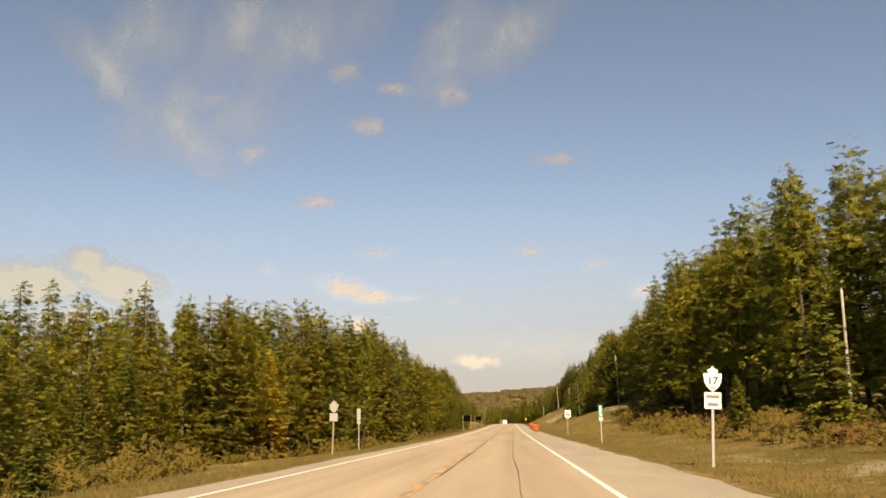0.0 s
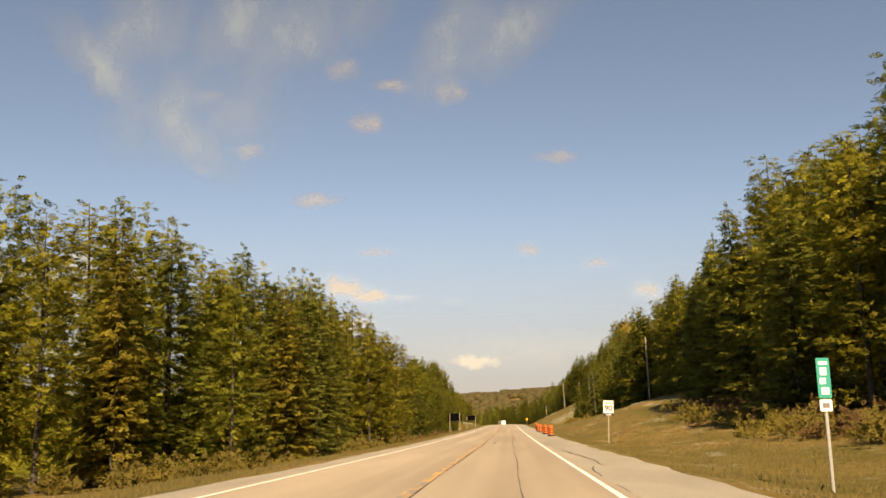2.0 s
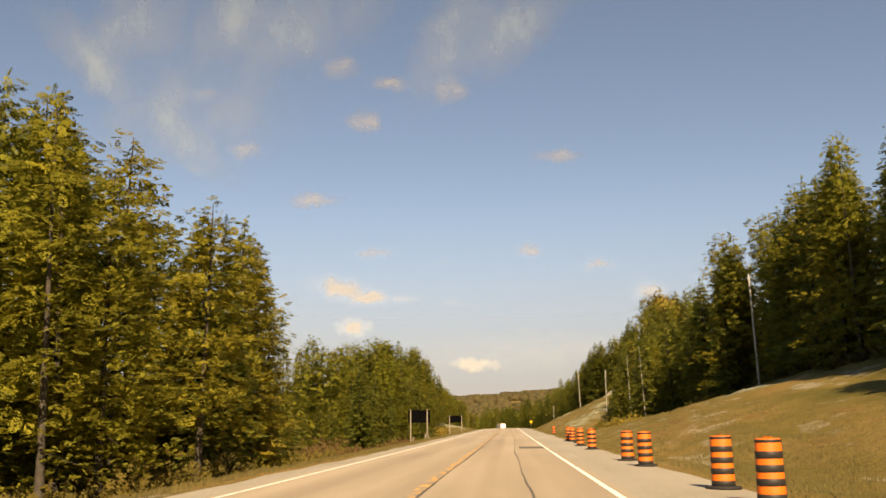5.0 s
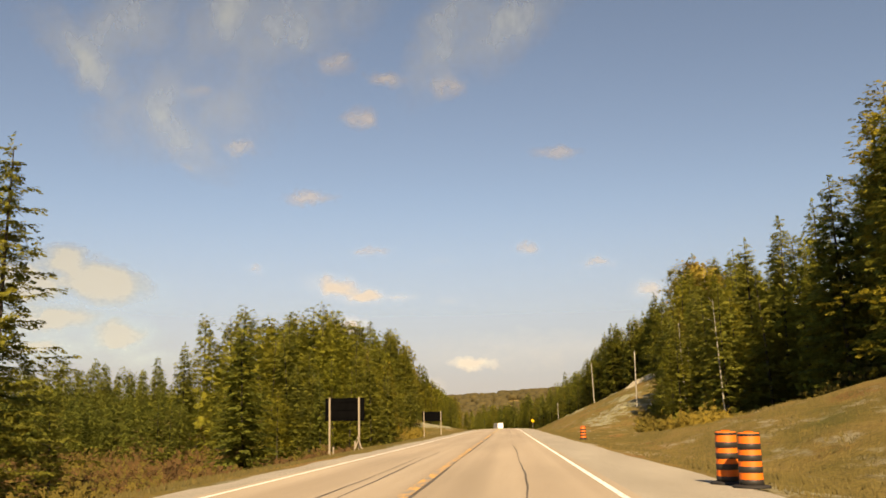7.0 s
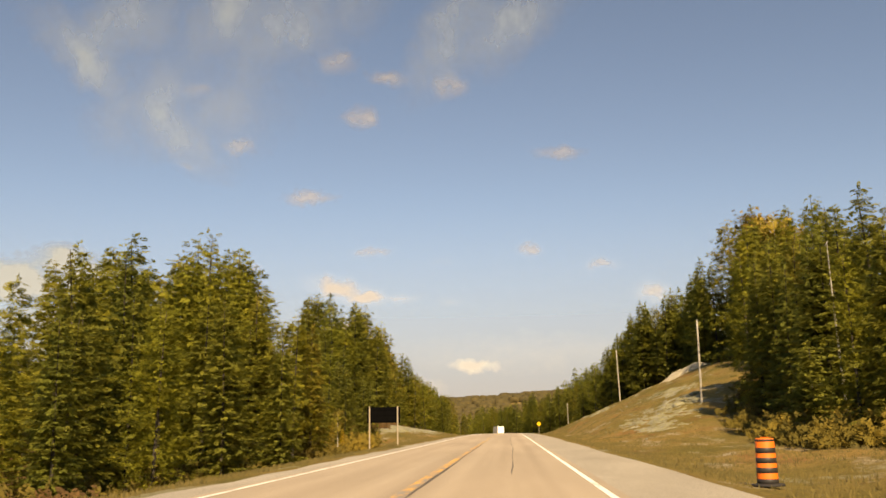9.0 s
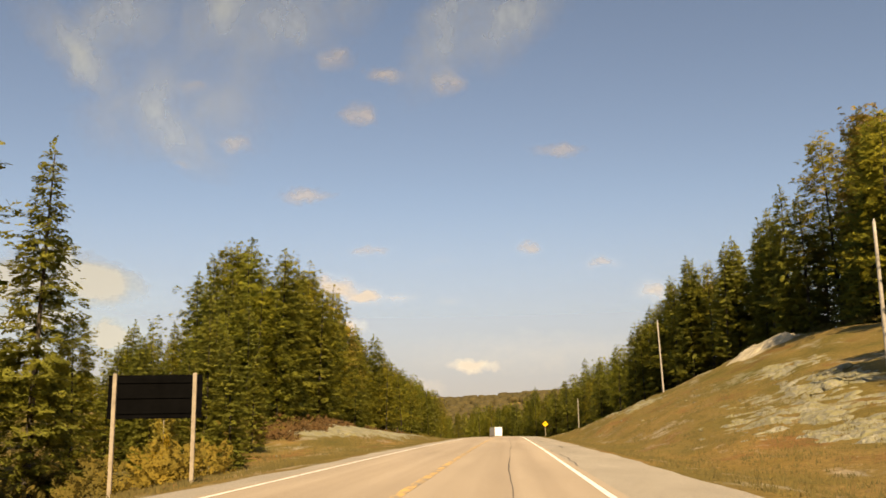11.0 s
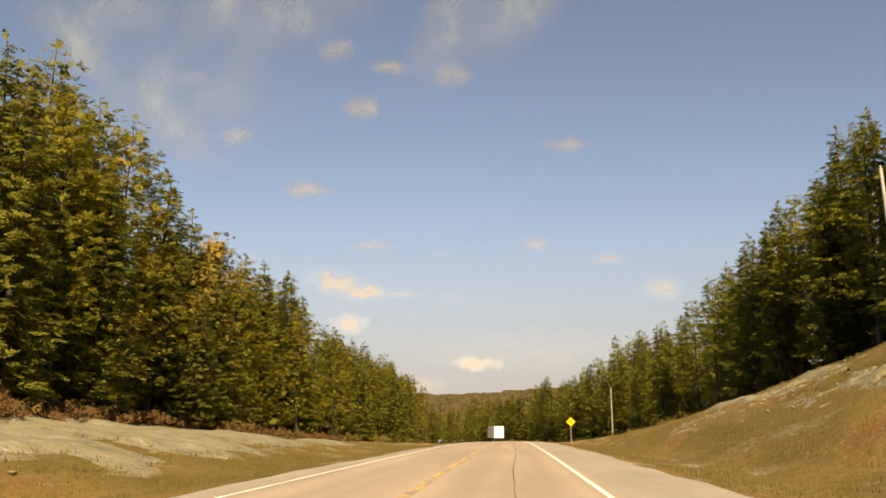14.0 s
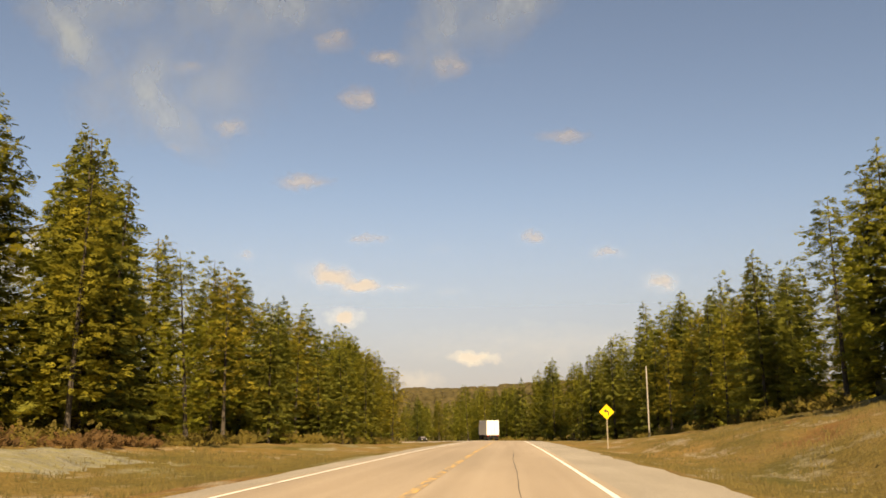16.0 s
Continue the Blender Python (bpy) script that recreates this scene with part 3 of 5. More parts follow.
TREE_WORDS = {
    "lone": ("lone_spruce", "dark green spruce branched to the ground in the clearing", "tree"),
    "ragged": ("old_spruce", "old ragged spruce with sparse uneven branches in the clearing", "tree"),
    "tamarack": ("tamarack_tree", "olive-gold turning tamarack in the forest edge", "tree"),
    "pine": ("pine_tree", "tall olive-green pine at the forest edge", "tree"),
    "spruce": ("spruce_tree", "dense dark green spruce at the forest edge", "tree"),
    "larch": ("larch_tree", "slender golden-yellow autumn larch by the forest", "tree"),
    "birch": ("birch_tree", "pale-trunked birch with yellowing autumn leaves", "tree"),
    "young": ("young_spruce", "short young green spruce beside the verge", "tree"),
}
tree_rng = random.Random(5)


def tree(kind, x, y, h, turn=None, lean=1.0, light=False):
    """One tree, standing on the ground at x, y."""
    name, label, cat = TREE_WORDS[kind]
    n = len([k for k in PROTO if k[0] == kind and len(k) == 2])
    key = (kind, tree_rng.randrange(n))
    tm, cm = PROTO[key + ("light",)] if light and key + ("light",) in PROTO else PROTO[key]
    e = new(name)
    tagged(e, label, cat, group="roadside forest trees")
    s = h / HEIGHT[kind]
    w = s * tree_rng.uniform(1.05, 1.38)
    e.matrix_basis = pose(x, y, float(ground_z(x, y)), tree_rng.gauss(0, 1.2) * lean, tree_rng.gauss(0, 1.2) * lean, tree_rng.uniform(0, 360) if turn is None else turn) @ Matrix.Diagonal((w, w, s, 1))
    mesh_part("trunk", tm, e)
    mesh_part("crown", cm, e)
    return e


RIGHT_EDGE = [(-60, 19), (34, 20), (44, 27), (74, 28), (84, 21), (100, 18.5), (150, 22.5), (190, 29), (238, 30.5), (262, 23.5), (275, 17), (290, 18), (305, 20), (320, 22), (338, 25.5), (352, 29), (362, 36), (374, 38), (385, 36), (400, 36.5), (418, 36.5), (436, 27), (470, 21), (560, 21), (640, 18), (700, 14), (850, 14)]
LEFT_EDGE = [(-60, 16), (45, 17), (58, 24), (94, 25), (104, 17), (180, 15), (198, 19), (215, 23), (265, 16), (330, 17), (344, 24), (385, 24), (415, 25), (440, 28), (470, 23), (560, 21), (620, 20), (850, 20)]
RIGHT_TALL = [(-60, 22), (66, 21.5), (80, 23), (100, 23), (137, 24), (155, 22.5), (172, 19.5), (205, 18.5), (222, 18.5), (248, 19.5), (262, 19), (276, 17), (296, 17), (315, 17), (334, 16), (350, 15), (362, 16), (383, 22), (398, 22), (406, 18), (421, 17.5), (432, 17.5), (445, 17.5), (456, 17.5), (468, 18), (480, 18), (497, 19), (510, 16), (520, 16.5), (548, 19.5), (600, 23.5), (625, 23), (655, 19), (690, 16.5), (750, 15.5), (850, 16)]
LEFT_TALL = [(-60, 8), (40, 8), (55, 9.5), (71, 14), (85, 15.5), (105, 18), (124, 19.5), (140, 21.5), (165, 23), (183, 23.5), (203, 22.5), (216, 21), (270, 14), (290, 14.5), (311, 18), (320, 20.5), (329, 20), (336, 9), (343, 8), (356, 8), (373, 8.5), (385, 15), (400, 18.5), (408, 20.5), (430, 21), (438, 22), (447, 19), (460, 18.5), (471, 20), (480, 20.5), (490, 20), (504, 18.5), (516, 17), (534, 17), (548, 19), (587, 20.5), (640, 22.5), (670, 22), (700, 18), (850, 17)]


def knot_at(y, ks):
    return float(np.interp(y, [k[0] for k in ks], [k[1] for k in ks]))


def tall_at(side, y, inside):
    """How tall trees grow: lower at the forest's rim than within."""
    full = knot_at(y, RIGHT_TALL if side > 0 else LEFT_TALL)
    if y > 650:
        return full
    return full * min(1.04, (knot_at(y, RIGHT_EDGE if side > 0 else LEFT_EDGE) + inside) / (28.0 if side > 0 else (26.0 if y < 374 else 29.5)))


def forest(side, y0, y1, n, seed, mix, depth=13.0):
    """The outer rows of a forest, on one side of the road."""
    rng = random.Random(seed)
    for k in range(n):
        y = y0 + (y1 - y0) * (k + rng.random()) / n
        inside = depth * rng.random() ** 1.25
        d = knot_at(y, RIGHT_EDGE if side > 0 else LEFT_EDGE) + inside
        kind = rng.choices(list(mix), list(mix.values()))[0]
        tree(kind, side * d + float(road_x(y)), y, tall_at(side, y, inside) * rng.uniform(0.90, 1.10), light=y > 458 or inside > 4.0)


forest(+1, 15, 262, 74, 1, {"pine": 6, "spruce": 3})
forest(+1, 266, 335, 24, 2, {"pine": 4, "spruce": 4, "tamarack": 0.8})
forest(+1, 335, 690, 76, 3, {"pine": 4, "spruce": 4})
forest(+1, 196, 262, 20, 7, {"spruce": 3, "pine": 1}, 5.0)
forest(+1, 418, 462, 12, 9, {"spruce": 3, "pine": 2}, 5.0)
forest(+1, 690, 850, 46, 8, {"pine": 3, "spruce": 3}, 26.0)
forest(-1, 12, 206, 72, 4, {"pine": 6, "spruce": 4, "tamarack": 0.7})
forest(-1, 290, 339, 26, 5, {"pine": 5, "spruce": 4, "tamarack": 0.3})
forest(-1, 367, 690, 84, 6, {"pine": 5, "spruce": 4})

# trees that stand out: kind, x, y, height
START_TREES = [
    ("larch", -24.2, 91.0, 10.8), ("tamarack", -28, 92, 13.5), ("tamarack", -25.5, 84, 11.5), ("tamarack", -29, 101, 15.5), ("tamarack", -27.5, 80, 11), ("tamarack", -30.5, 86, 13), ("tamarack", -26, 75, 9.5), ("young", -14.8, 28, 2.3),
    ("young", 17.5, 52, 7.3), ("young", 15.5, 64, 4),
]
MEADOW_TREES = [
    ("ragged", -24.9, 214, 24.3), ("ragged", -26.4, 231, 20.6), ("spruce", -26.2, 221, 10.5), ("spruce", -24.6, 234, 6.5), ("lone", -19.6, 252.5, 11.2),
    ("spruce", -30, 230, 8), ("pine", -50.8, 336.5, 23.3), ("pine", -44.4, 337.7, 24.5), ("pine", -33.5, 328, 22.2), ("pine", -28.3, 333, 22),
    ("pine", -47.5, 341, 22.5), ("pine", -41, 335, 21.5), ("pine", -37.5, 332, 21), ("pine", -31, 330.5, 20.5), ("pine", -37, 341, 23),
    ("spruce", -53, 333, 18), ("spruce", -46, 331, 16), ("spruce", -40, 327, 16), ("spruce", -35, 322, 15),
]
BANK_TREES = [
    ("pine", 52.4, 391, 26), ("pine", 48, 396, 25), ("pine", 45.5, 386, 22), ("pine", 56, 399, 25), ("pine", 50, 404, 24),
    ("spruce", 38.5, 379, 16), ("spruce", 41, 382, 18), ("spruce", 37.5, 386, 15), ("spruce", 43.5, 386, 19), ("pine", 39.5, 374, 14),
    ("spruce", 26.6, 285, 20), ("spruce", 28.2, 280, 21), ("spruce", 30, 274, 21), ("spruce", 31.5, 266, 21.5), ("spruce", 32.5, 258, 20.5),
    ("birch", 43.5, 394, 22), ("birch", 45, 397, 25), ("birch", 44.5, 389, 23), ("spruce", 21, 300, 13), ("spruce", 23, 308, 11),
    ("young", 18, 294, 5.5),
]
BOARD_TREES = [
    ("spruce", -26, 382, 13), ("spruce", -29.5, 386, 15), ("spruce", -33, 381, 10), ("pine", -28, 392, 17), ("spruce", -36, 388, 11), ("spruce", -32, 394, 17),
    ("larch", -20.5, 345, 3.4), ("larch", -18.6, 341, 2.6), ("tamarack", -22, 349, 5.2), ("birch", -19.5, 343, 4.5), ("spruce", -20.5, 353, 9.5),
    ("spruce", -22.3, 358, 10.5), ("spruce", -24.3, 351, 8.5), ("spruce", -19.8, 362, 7.5), ("spruce", -23.8, 365, 11), ("spruce", -27, 357, 8.5),
    ("spruce", -29, 349, 7), ("pine", -33, 356, 8), ("spruce", -28, 359, 7.5), ("spruce", -37, 350, 8), ("pine", -30, 372, 9),
    ("spruce", -33, 367, 8.5), ("spruce", -26, 365, 8.5), ("pine", -40, 362, 8),
]
FAR_BANK_TREES = [
    ("pine", -37.4, 415, 24.3), ("spruce", -27.8, 403, 21.7), ("spruce", -31.6, 475, 21), ("spruce", -35, 504.6, 21.6), ("spruce", 38.7, 427.7, 20.3),
    ("spruce", 32.5, 450.5, 20.8), ("spruce", 27.7, 476, 17.8), ("spruce", 29.6, 496, 20),
    ("spruce", -27, 449, 12), ("spruce", -28.2, 456, 13), ("spruce", -25.5, 444, 11), ("pine", -30, 461, 14), ("birch", -31, 462, 19.5), ("spruce", -29, 451.5, 20), ("pine", -28, 462, 17.5),
    ("birch", -28.5, 451, 15.5), ("birch", -33.5, 460, 19), ("birch", 44, 492, 27), ("birch", 40, 489, 24), ("pine", -29.7, 413, 23),
    ("pine", -37.8, 415, 24.5), ("spruce", 26, 460, 18), ("spruce", 39, 445, 22), ("spruce", 40.6, 432, 22.5), ("spruce", -33, 490, 23.4),
    ("pine", -30, 425, 24), ("pine", -31, 437, 25), ("pine", -27.5, 431, 22), ("spruce", -29, 420, 22),
]
RIM_TREES = [
    ("spruce", -24, 355, 7.5), ("spruce", -27.5, 361, 8.5), ("spruce", -22, 347, 6.5), ("spruce", -30.5, 366, 9), ("spruce", -34, 372, 10), ("spruce", -37, 379, 11), ("spruce", -26, 350, 6.5), ("spruce", -31, 357, 8),
    ("pine", 43, 410, 27), ("spruce", 45.5, 407, 28), ("pine", 47.5, 411, 27), ("spruce", 44, 402, 26),
    ("spruce", -15.2, 287, 9.5), ("pine", -16.6, 281, 9), ("spruce", -18.4, 275, 8.5), ("spruce", -20.6, 280, 9.5), ("pine", -22.2, 273, 8), ("spruce", -24.6, 277, 9),
    ("spruce", -26.6, 271, 7.5), ("pine", -28.4, 276, 8.5), ("spruce", -30.6, 270, 7.5), ("spruce", -33.2, 274, 8), ("spruce", -17.4, 290, 11), ("pine", -20.2, 291, 11.5),
    ("spruce", -23.6, 288, 11), ("pine", -27.4, 286, 10.5), ("spruce", -31.4, 284, 10), ("spruce", -36.2, 279, 8.5), ("spruce", -14.6, 297, 9), ("spruce", -15.6, 343, 7.5), ("spruce", -17.2, 347, 8.5),
]
for kind, x, y, h in START_TREES + MEADOW_TREES + BANK_TREES + BOARD_TREES + FAR_BANK_TREES + RIM_TREES:
    tree(kind, x, y, h)


def woods(name, label, places, seed, detail, leaf=None):
    """Many trees deep in the forest or far off, as one stretch of woods."""
    rng = np.random.default_rng(seed)
    leaf = leaf or PINE_LEAF
    V, T, N, o = [], [], [], 0
    kinds = [spruce(900 + seed + i, 17.0, 3.0, detail, leaf) for i in range(3)] + [pine(950 + seed + i, 18.0, 3.2, detail, leaf, 0.12) for i in range(3)]
    shapes = []
    for tm, cm in kinds:
        v = np.empty(len(cm.vertices) * 3, np.float32)
        cm.vertices.foreach_get("co", v)
        l = np.empty(len(cm.loops), np.int32)
        cm.loops.foreach_get("vertex_index", l)
        shapes.append((v.reshape(-1, 3), l))
        bpy.data.meshes.remove(cm)
        bpy.data.meshes.remove(tm)
    for x, y, h in places:
        v, l = shapes[int(rng.integers(len(shapes)))]
        a = rng.uniform(0, 6.283)
        s = h / 17.5
        q = np.empty_like(v)
        q[:, 0] = (v[:, 0] * math.cos(a) - v[:, 1] * math.sin(a)) * s + x
        q[:, 1] = (v[:, 0] * math.sin(a) + v[:, 1] * math.cos(a)) * s + y
        q[:, 2] = v[:, 2] * s + float(ground_z(x, y))
        V.append(q)
        T.append(l + o)
        n = crown_out(v, rng, 0.16)
        N.append(np.stack([n[:, 0] * math.cos(a) - n[:, 1] * math.sin(a), n[:, 0] * math.sin(a) + n[:, 1] * math.cos(a), n[:, 2]], 1))
        o += len(v)
    me = soft_normals(blade_coords(mesh_quick(name, np.concatenate(V), np.concatenate(T), 3, leaf)), np.concatenate(N))
    return tagged(new(name, me), label, "woods", kind="stuff")


def depth_places(side, y0, y1, n, seed, near, far):
    rng = random.Random(seed)
    out = []
    for k in range(n):
        y = y0 + (y1 - y0) * (k + rng.random()) / n
        inside = near + (far - near) * rng.random() ** 1.3
        d = knot_at(y, RIGHT_EDGE if side > 0 else LEFT_EDGE) + inside
        out.append((side * d + float(road_x(y)), y, tall_at(side, y, inside) * rng.uniform(0.86, 1.06)))
    return out


woods("woods_right", "mixed conifer forest just inside the roadside trees", depth_places(1, -20, 262, 62, 11, 7, 16) + depth_places(1, 262, 760, 90, 12, 7, 16), 1, 0.32)
woods("woods_left", "mixed conifer forest just inside the roadside trees", depth_places(-1, -20, 205, 66, 13, 6, 16) + depth_places(-1, 296, 338, 14, 14, 6, 14) + depth_places(-1, 403, 760, 74, 15, 7, 16), 2, 0.32)
woods("woods_right_deep", "deep shaded conifer forest away from the road", depth_places(1, -20, 262, 60, 16, 17, 42) + depth_places(1, 262, 760, 100, 17, 17, 42), 4, 0.15)
woods("woods_left_deep", "deep shaded conifer forest away from the road", depth_places(-1, -20, 205, 60, 18, 17, 42) + depth_places(-1, 312, 342, 18, 19, 12, 30) + depth_places(-1, 452, 760, 70, 20, 17, 42), 5, 0.15)
far_rng = random.Random(77)
far_places = [(-88 - 45 * far_rng.random() + 6 * far_rng.gauss(0, 1), 235 + 260 * far_rng.random(), far_rng.uniform(11, 15)) for _ in range(170)] + [(-62 - 30 * far_rng.random(), 262 + 80 * far_rng.random(), far_rng.uniform(8.5, 11.5)) for _ in range(75)] + [(-50 - 50 * far_rng.random(), 345 + 60 * far_rng.random(), far_rng.uniform(7, 9.5)) for _ in range(55)]
for _ in range(300):
    y = far_rng.uniform(720, 1150)
    x = far_rng.uniform(-300, 220)
    if abs(x - float(road_x(y)) + 1.5) > 14:
        far_places.append((x, y, far_rng.uniform(13, 19)))
meadow = [(-58 - 34 * far_rng.random(), 256 + 84 * far_rng.random(), far_rng.uniform(7.5, 10.5)) for _ in range(85)] + [(-44 - 36 * far_rng.random(), 292 + 62 * far_rng.random(), far_rng.uniform(7.5, 10.5)) for _ in range(60)]
woods("woods_meadow", "dark green conifer forest beyond the brushy meadow", far_places[170:245] + meadow, 6, 0.3, SPRUCE_LEAF)
woods("woods_meadow_far", "conifer forest along the back of the meadow", far_places[:170] + far_places[245:300], 7, 0.14, SPRUCE_LEAF)
woods("woods_far", "distant conifer forest closing the valley", far_places[300:], 3, 0.12)
ridge = [(far_rng.uniform(-620, 620), far_rng.uniform(1300, 2200), far_rng.uniform(9, 13)) for _ in range(2900)]


def ridge_woods(places, name="woods_ridge", label="distant ridge covered in green and orange autumn forest", m=None, spread=1.0):
    """Far autumn woods on the ridge: small rough crowns."""
    rng = np.random.default_rng(8)
    V, T, o = [], [], 0
    for x, y, h in places:
        z = float(ground_z(x, y))
        n = 7
        a = np.linspace(0, 6.283, n, endpoint=False) + rng.uniform(0, 1)
        rows = [[(x, y, z + h)]]
        for f, r in ((0.88, 7.5), (0.5, 11.5), (0.0, 11.0)):
            rr = r * spread * rng.uniform(0.7, 1.25, n)
            rows.append([(x + rr[k] * math.cos(a[k]), y + rr[k] * math.sin(a[k]), z + h * f + rng.normal(0, 0.5)) for k in range(n)])
        v = [p for row in rows for p in row]
        for k in range(n):
            T.append((o, o + 1 + k, o + 1 + (k + 1) % n))
            for j in range(2):
                b, c = o + 1 + j * n, o + 1 + (j + 1) * n
                T += [(b + k, c + k, c + (k + 1) % n), (b + k, c + (k + 1) % n, b + (k + 1) % n)]
        V += v
        o += len(v)
    m = m or leaf_material("ridge_autumn_woods", [(0.058, 0.070, 0.033), (0.062, 0.068, 0.031), (0.092, 0.068, 0.032)], 0.1)
    return tagged(new(name, mesh_quick(name, V, T, 3, m)), label, "woods", kind="stuff")


ridge_woods(ridge)
beyond_rng = random.Random(88)
beyond = []
for _ in range(2600):
    x, y = beyond_rng.choice((-1, 1)) * beyond_rng.uniform(62, 330), beyond_rng.uniform(-250, 760)
    if x > 0 or not 215 < y < 410 or x < -140:
        beyond.append((x, y, beyond_rng.uniform(8, 13)))
ridge_woods(beyond, "woods_beyond", "continuous conifer forest far from the road", PINE_LEAF, 0.42)


# ==== things ====
# ---- rock outcrops ----
def rock(x, y, sx, sy, sz, seed, sink=0.35, turn=0.0):
    bm = bmesh.new()
    bmesh.ops.create_icosphere(bm, subdivisions=4, radius=1.0)
    for v in bm.verts:
        p = v.co.copy()
        q = Vector((p.x * 1.1 + seed * 7.3, p.y * 1.1, p.z * 1.1))
        n = noise.fractal(q, 0.9, 2.1, 5) * 0.30 + noise.noise(q * 4.0) * 0.05
        step = math.floor((p.z + n) * 3.0) / 3.0 * 0.25
        v.co = Vector((p.x * (1 + n) * sx, p.y * (1 + n) * sy, (p.z * 0.8 + n * 0.6 + step) * sz))
    me = bpy.data.meshes.new("rock_outcrop")
    bm.to_mesh(me)
    bm.free()
    me.materials.append(ROCK)
    ob = new("rock_outcrop", me)
    slope = float(ground_z(x + 1.5, y) - ground_z(x - 1.5, y)) / 3.0
    ob.matrix_basis = pose(x, y, float(ground_z(x, y)) + sz * (0.2 - sink), 0, -math.degrees(math.atan(slope)), 0) @ pose(0, 0, 0, 0, 0, turn)
    return tagged(ob, "pale grey-tan granite outcrop in the grassy bank", "rock", group="rock outcrops")


def rock_sheet(x, y, rx, ry, turn, seed, proud=0.2, broken=0.0, material=None, words="pale grey-tan bare granite showing through the bank"):
    """Bare bedrock that shows through a bank: an uneven sheet whose rim dips under the grass."""
    nx, ny = (60, 80) if broken else (26, 40)
    ca, sa = math.cos(radians(turn)), math.sin(radians(turn))
    v, f = [], []
    for j in range(ny):
        for i in range(nx):
            a, b = (i / (nx - 1) * 2 - 1) * 1.25, (j / (ny - 1) * 2 - 1) * 1.25
            px, py = x + a * rx * ca - b * ry * sa, y + a * rx * sa + b * ry * ca
            q = Vector((px * 0.32, py * 0.22, seed * 3.7))
            n = noise.fractal(q, 0.9, 2.1, 5)
            rim = a * a + b * b
            if broken:
                lift = max(-0.5, min(0.7, 0.25 - 0.45 * rim + broken * noise.fractal(q * 3.1, 0.8, 2.2, 5)))
            else:
                lift = max(-0.35, min(1.0, 1.0 - rim + 0.75 * n))
            ledge = math.floor(lift * 5) / 5 * 0.5 + lift * 0.5
            v.append((px, py, float(ground_z(px, py)) + proud * ledge + 0.05 * proud * noise.noise(q * 9)))
    for j in range(ny - 1):
        for i in range(nx - 1):
            k = j * nx + i
            f.append((k, k + 1, k + nx + 1, k + nx))
    me = mesh_from("rock_outcrop", v, f, material or ROCK)
    return tagged(new("rock_outcrop", me), words, "rock", group="rock outcrops")


for k, (x, y, rx, ry, tn, pr) in enumerate((
                                            (24, 226, 2.2, 5.0, 15, 0.15), (-20.5, 402, 6.2, 9.5, -8, 0.36), (-19.2, 418, 5.6, 9.5, 6, 0.32), (-18.6, 435, 5.0, 9.5, 0, 0.28), (-17.5, 455, 3.8, 9.0, 0, 0.22), (-22, 391, 4.6, 5.5, 0, 0.28),
                                            (17, 446, 1.3, 5.0, 10, 0.22), (20, 432, 1.3, 4.5, -10, 0.24))):
    rock_sheet(x, y, rx, ry, tn, k + 1, pr)
rock_sheet(32.6, 408, 5.2, 7.5, 0, 1, 0.75, 0.0, BARE_ROCK, "smooth cream-white granite dome on the crest of the bank")
for k, (x, y, rx, ry, tn) in enumerate(((16.5, 343, 4.6, 9.0, 0), (20.5, 354, 4.2, 7.5, 10), (14.5, 331, 2.6, 6.0, 0), (23.5, 372, 3.0, 7.0, 0), (17.5, 432, 3.2, 9.0, 0), (17.0, 412, 3.0, 8.0, 5))):
    rock_sheet(x, y, rx, ry, tn, k + 31, 0.30, 0.62, None, "broken grey-green stony ground with moss and grass between")
for k, (x, y, sx, sy, sz, tn) in enumerate(((20, 350, 1.2, 0.9, 0.4, 30), (23, 357, 1.4, 0.8, 0.4, 15), (-18.5, 397, 1.1, 1.4, 0.4, 0), (-17, 412, 0.8, 1.3, 0.3, 40))):
    rock(x, y, sx, sy, sz, k + 1, turn=tn)


def stones(places, name, label):
    """Loose stones on a bank."""
    rng = np.random.default_rng(41)
    V, T, o = [], [], 0
    bm = bmesh.new()
    bmesh.ops.create_icosphere(bm, subdivisions=1, radius=1.0)
    bv = np.array([v.co[:] for v in bm.verts])
    bf = np.array([[v.index for v in f.verts] for f in bm.faces])
    bm.free()
    for x, y in places:
        s = rng.uniform(0.04, 0.13)
        v = bv * rng.uniform(0.6, 1.3, (len(bv), 1)) * s * np.array([1.2, 1.0, 0.6])
        V.append(v + np.array([x, y, float(ground_z(x, y)) + 0.03]))
        T.append(bf + o)
        o += len(bv)
    return tagged(new(name, mesh_quick(name, np.concatenate(V), np.concatenate(T), 3, ROCK)), label, "stones", kind="stuff")


srng = random.Random(9)
stones([(srng.uniform(11, 24), srng.gauss(400, 40)) for _ in range(60)] + [(srng.gauss(17, 2.2), srng.gauss(433, 9)) for _ in range(70)] + [(srng.gauss(18, 2.5), srng.gauss(372, 12)) for _ in range(40)] + [(srng.uniform(-23, -13), srng.gauss(425, 30)) for _ in range(50)], "loose_stones", "loose pale stones scattered over the grassy banks")


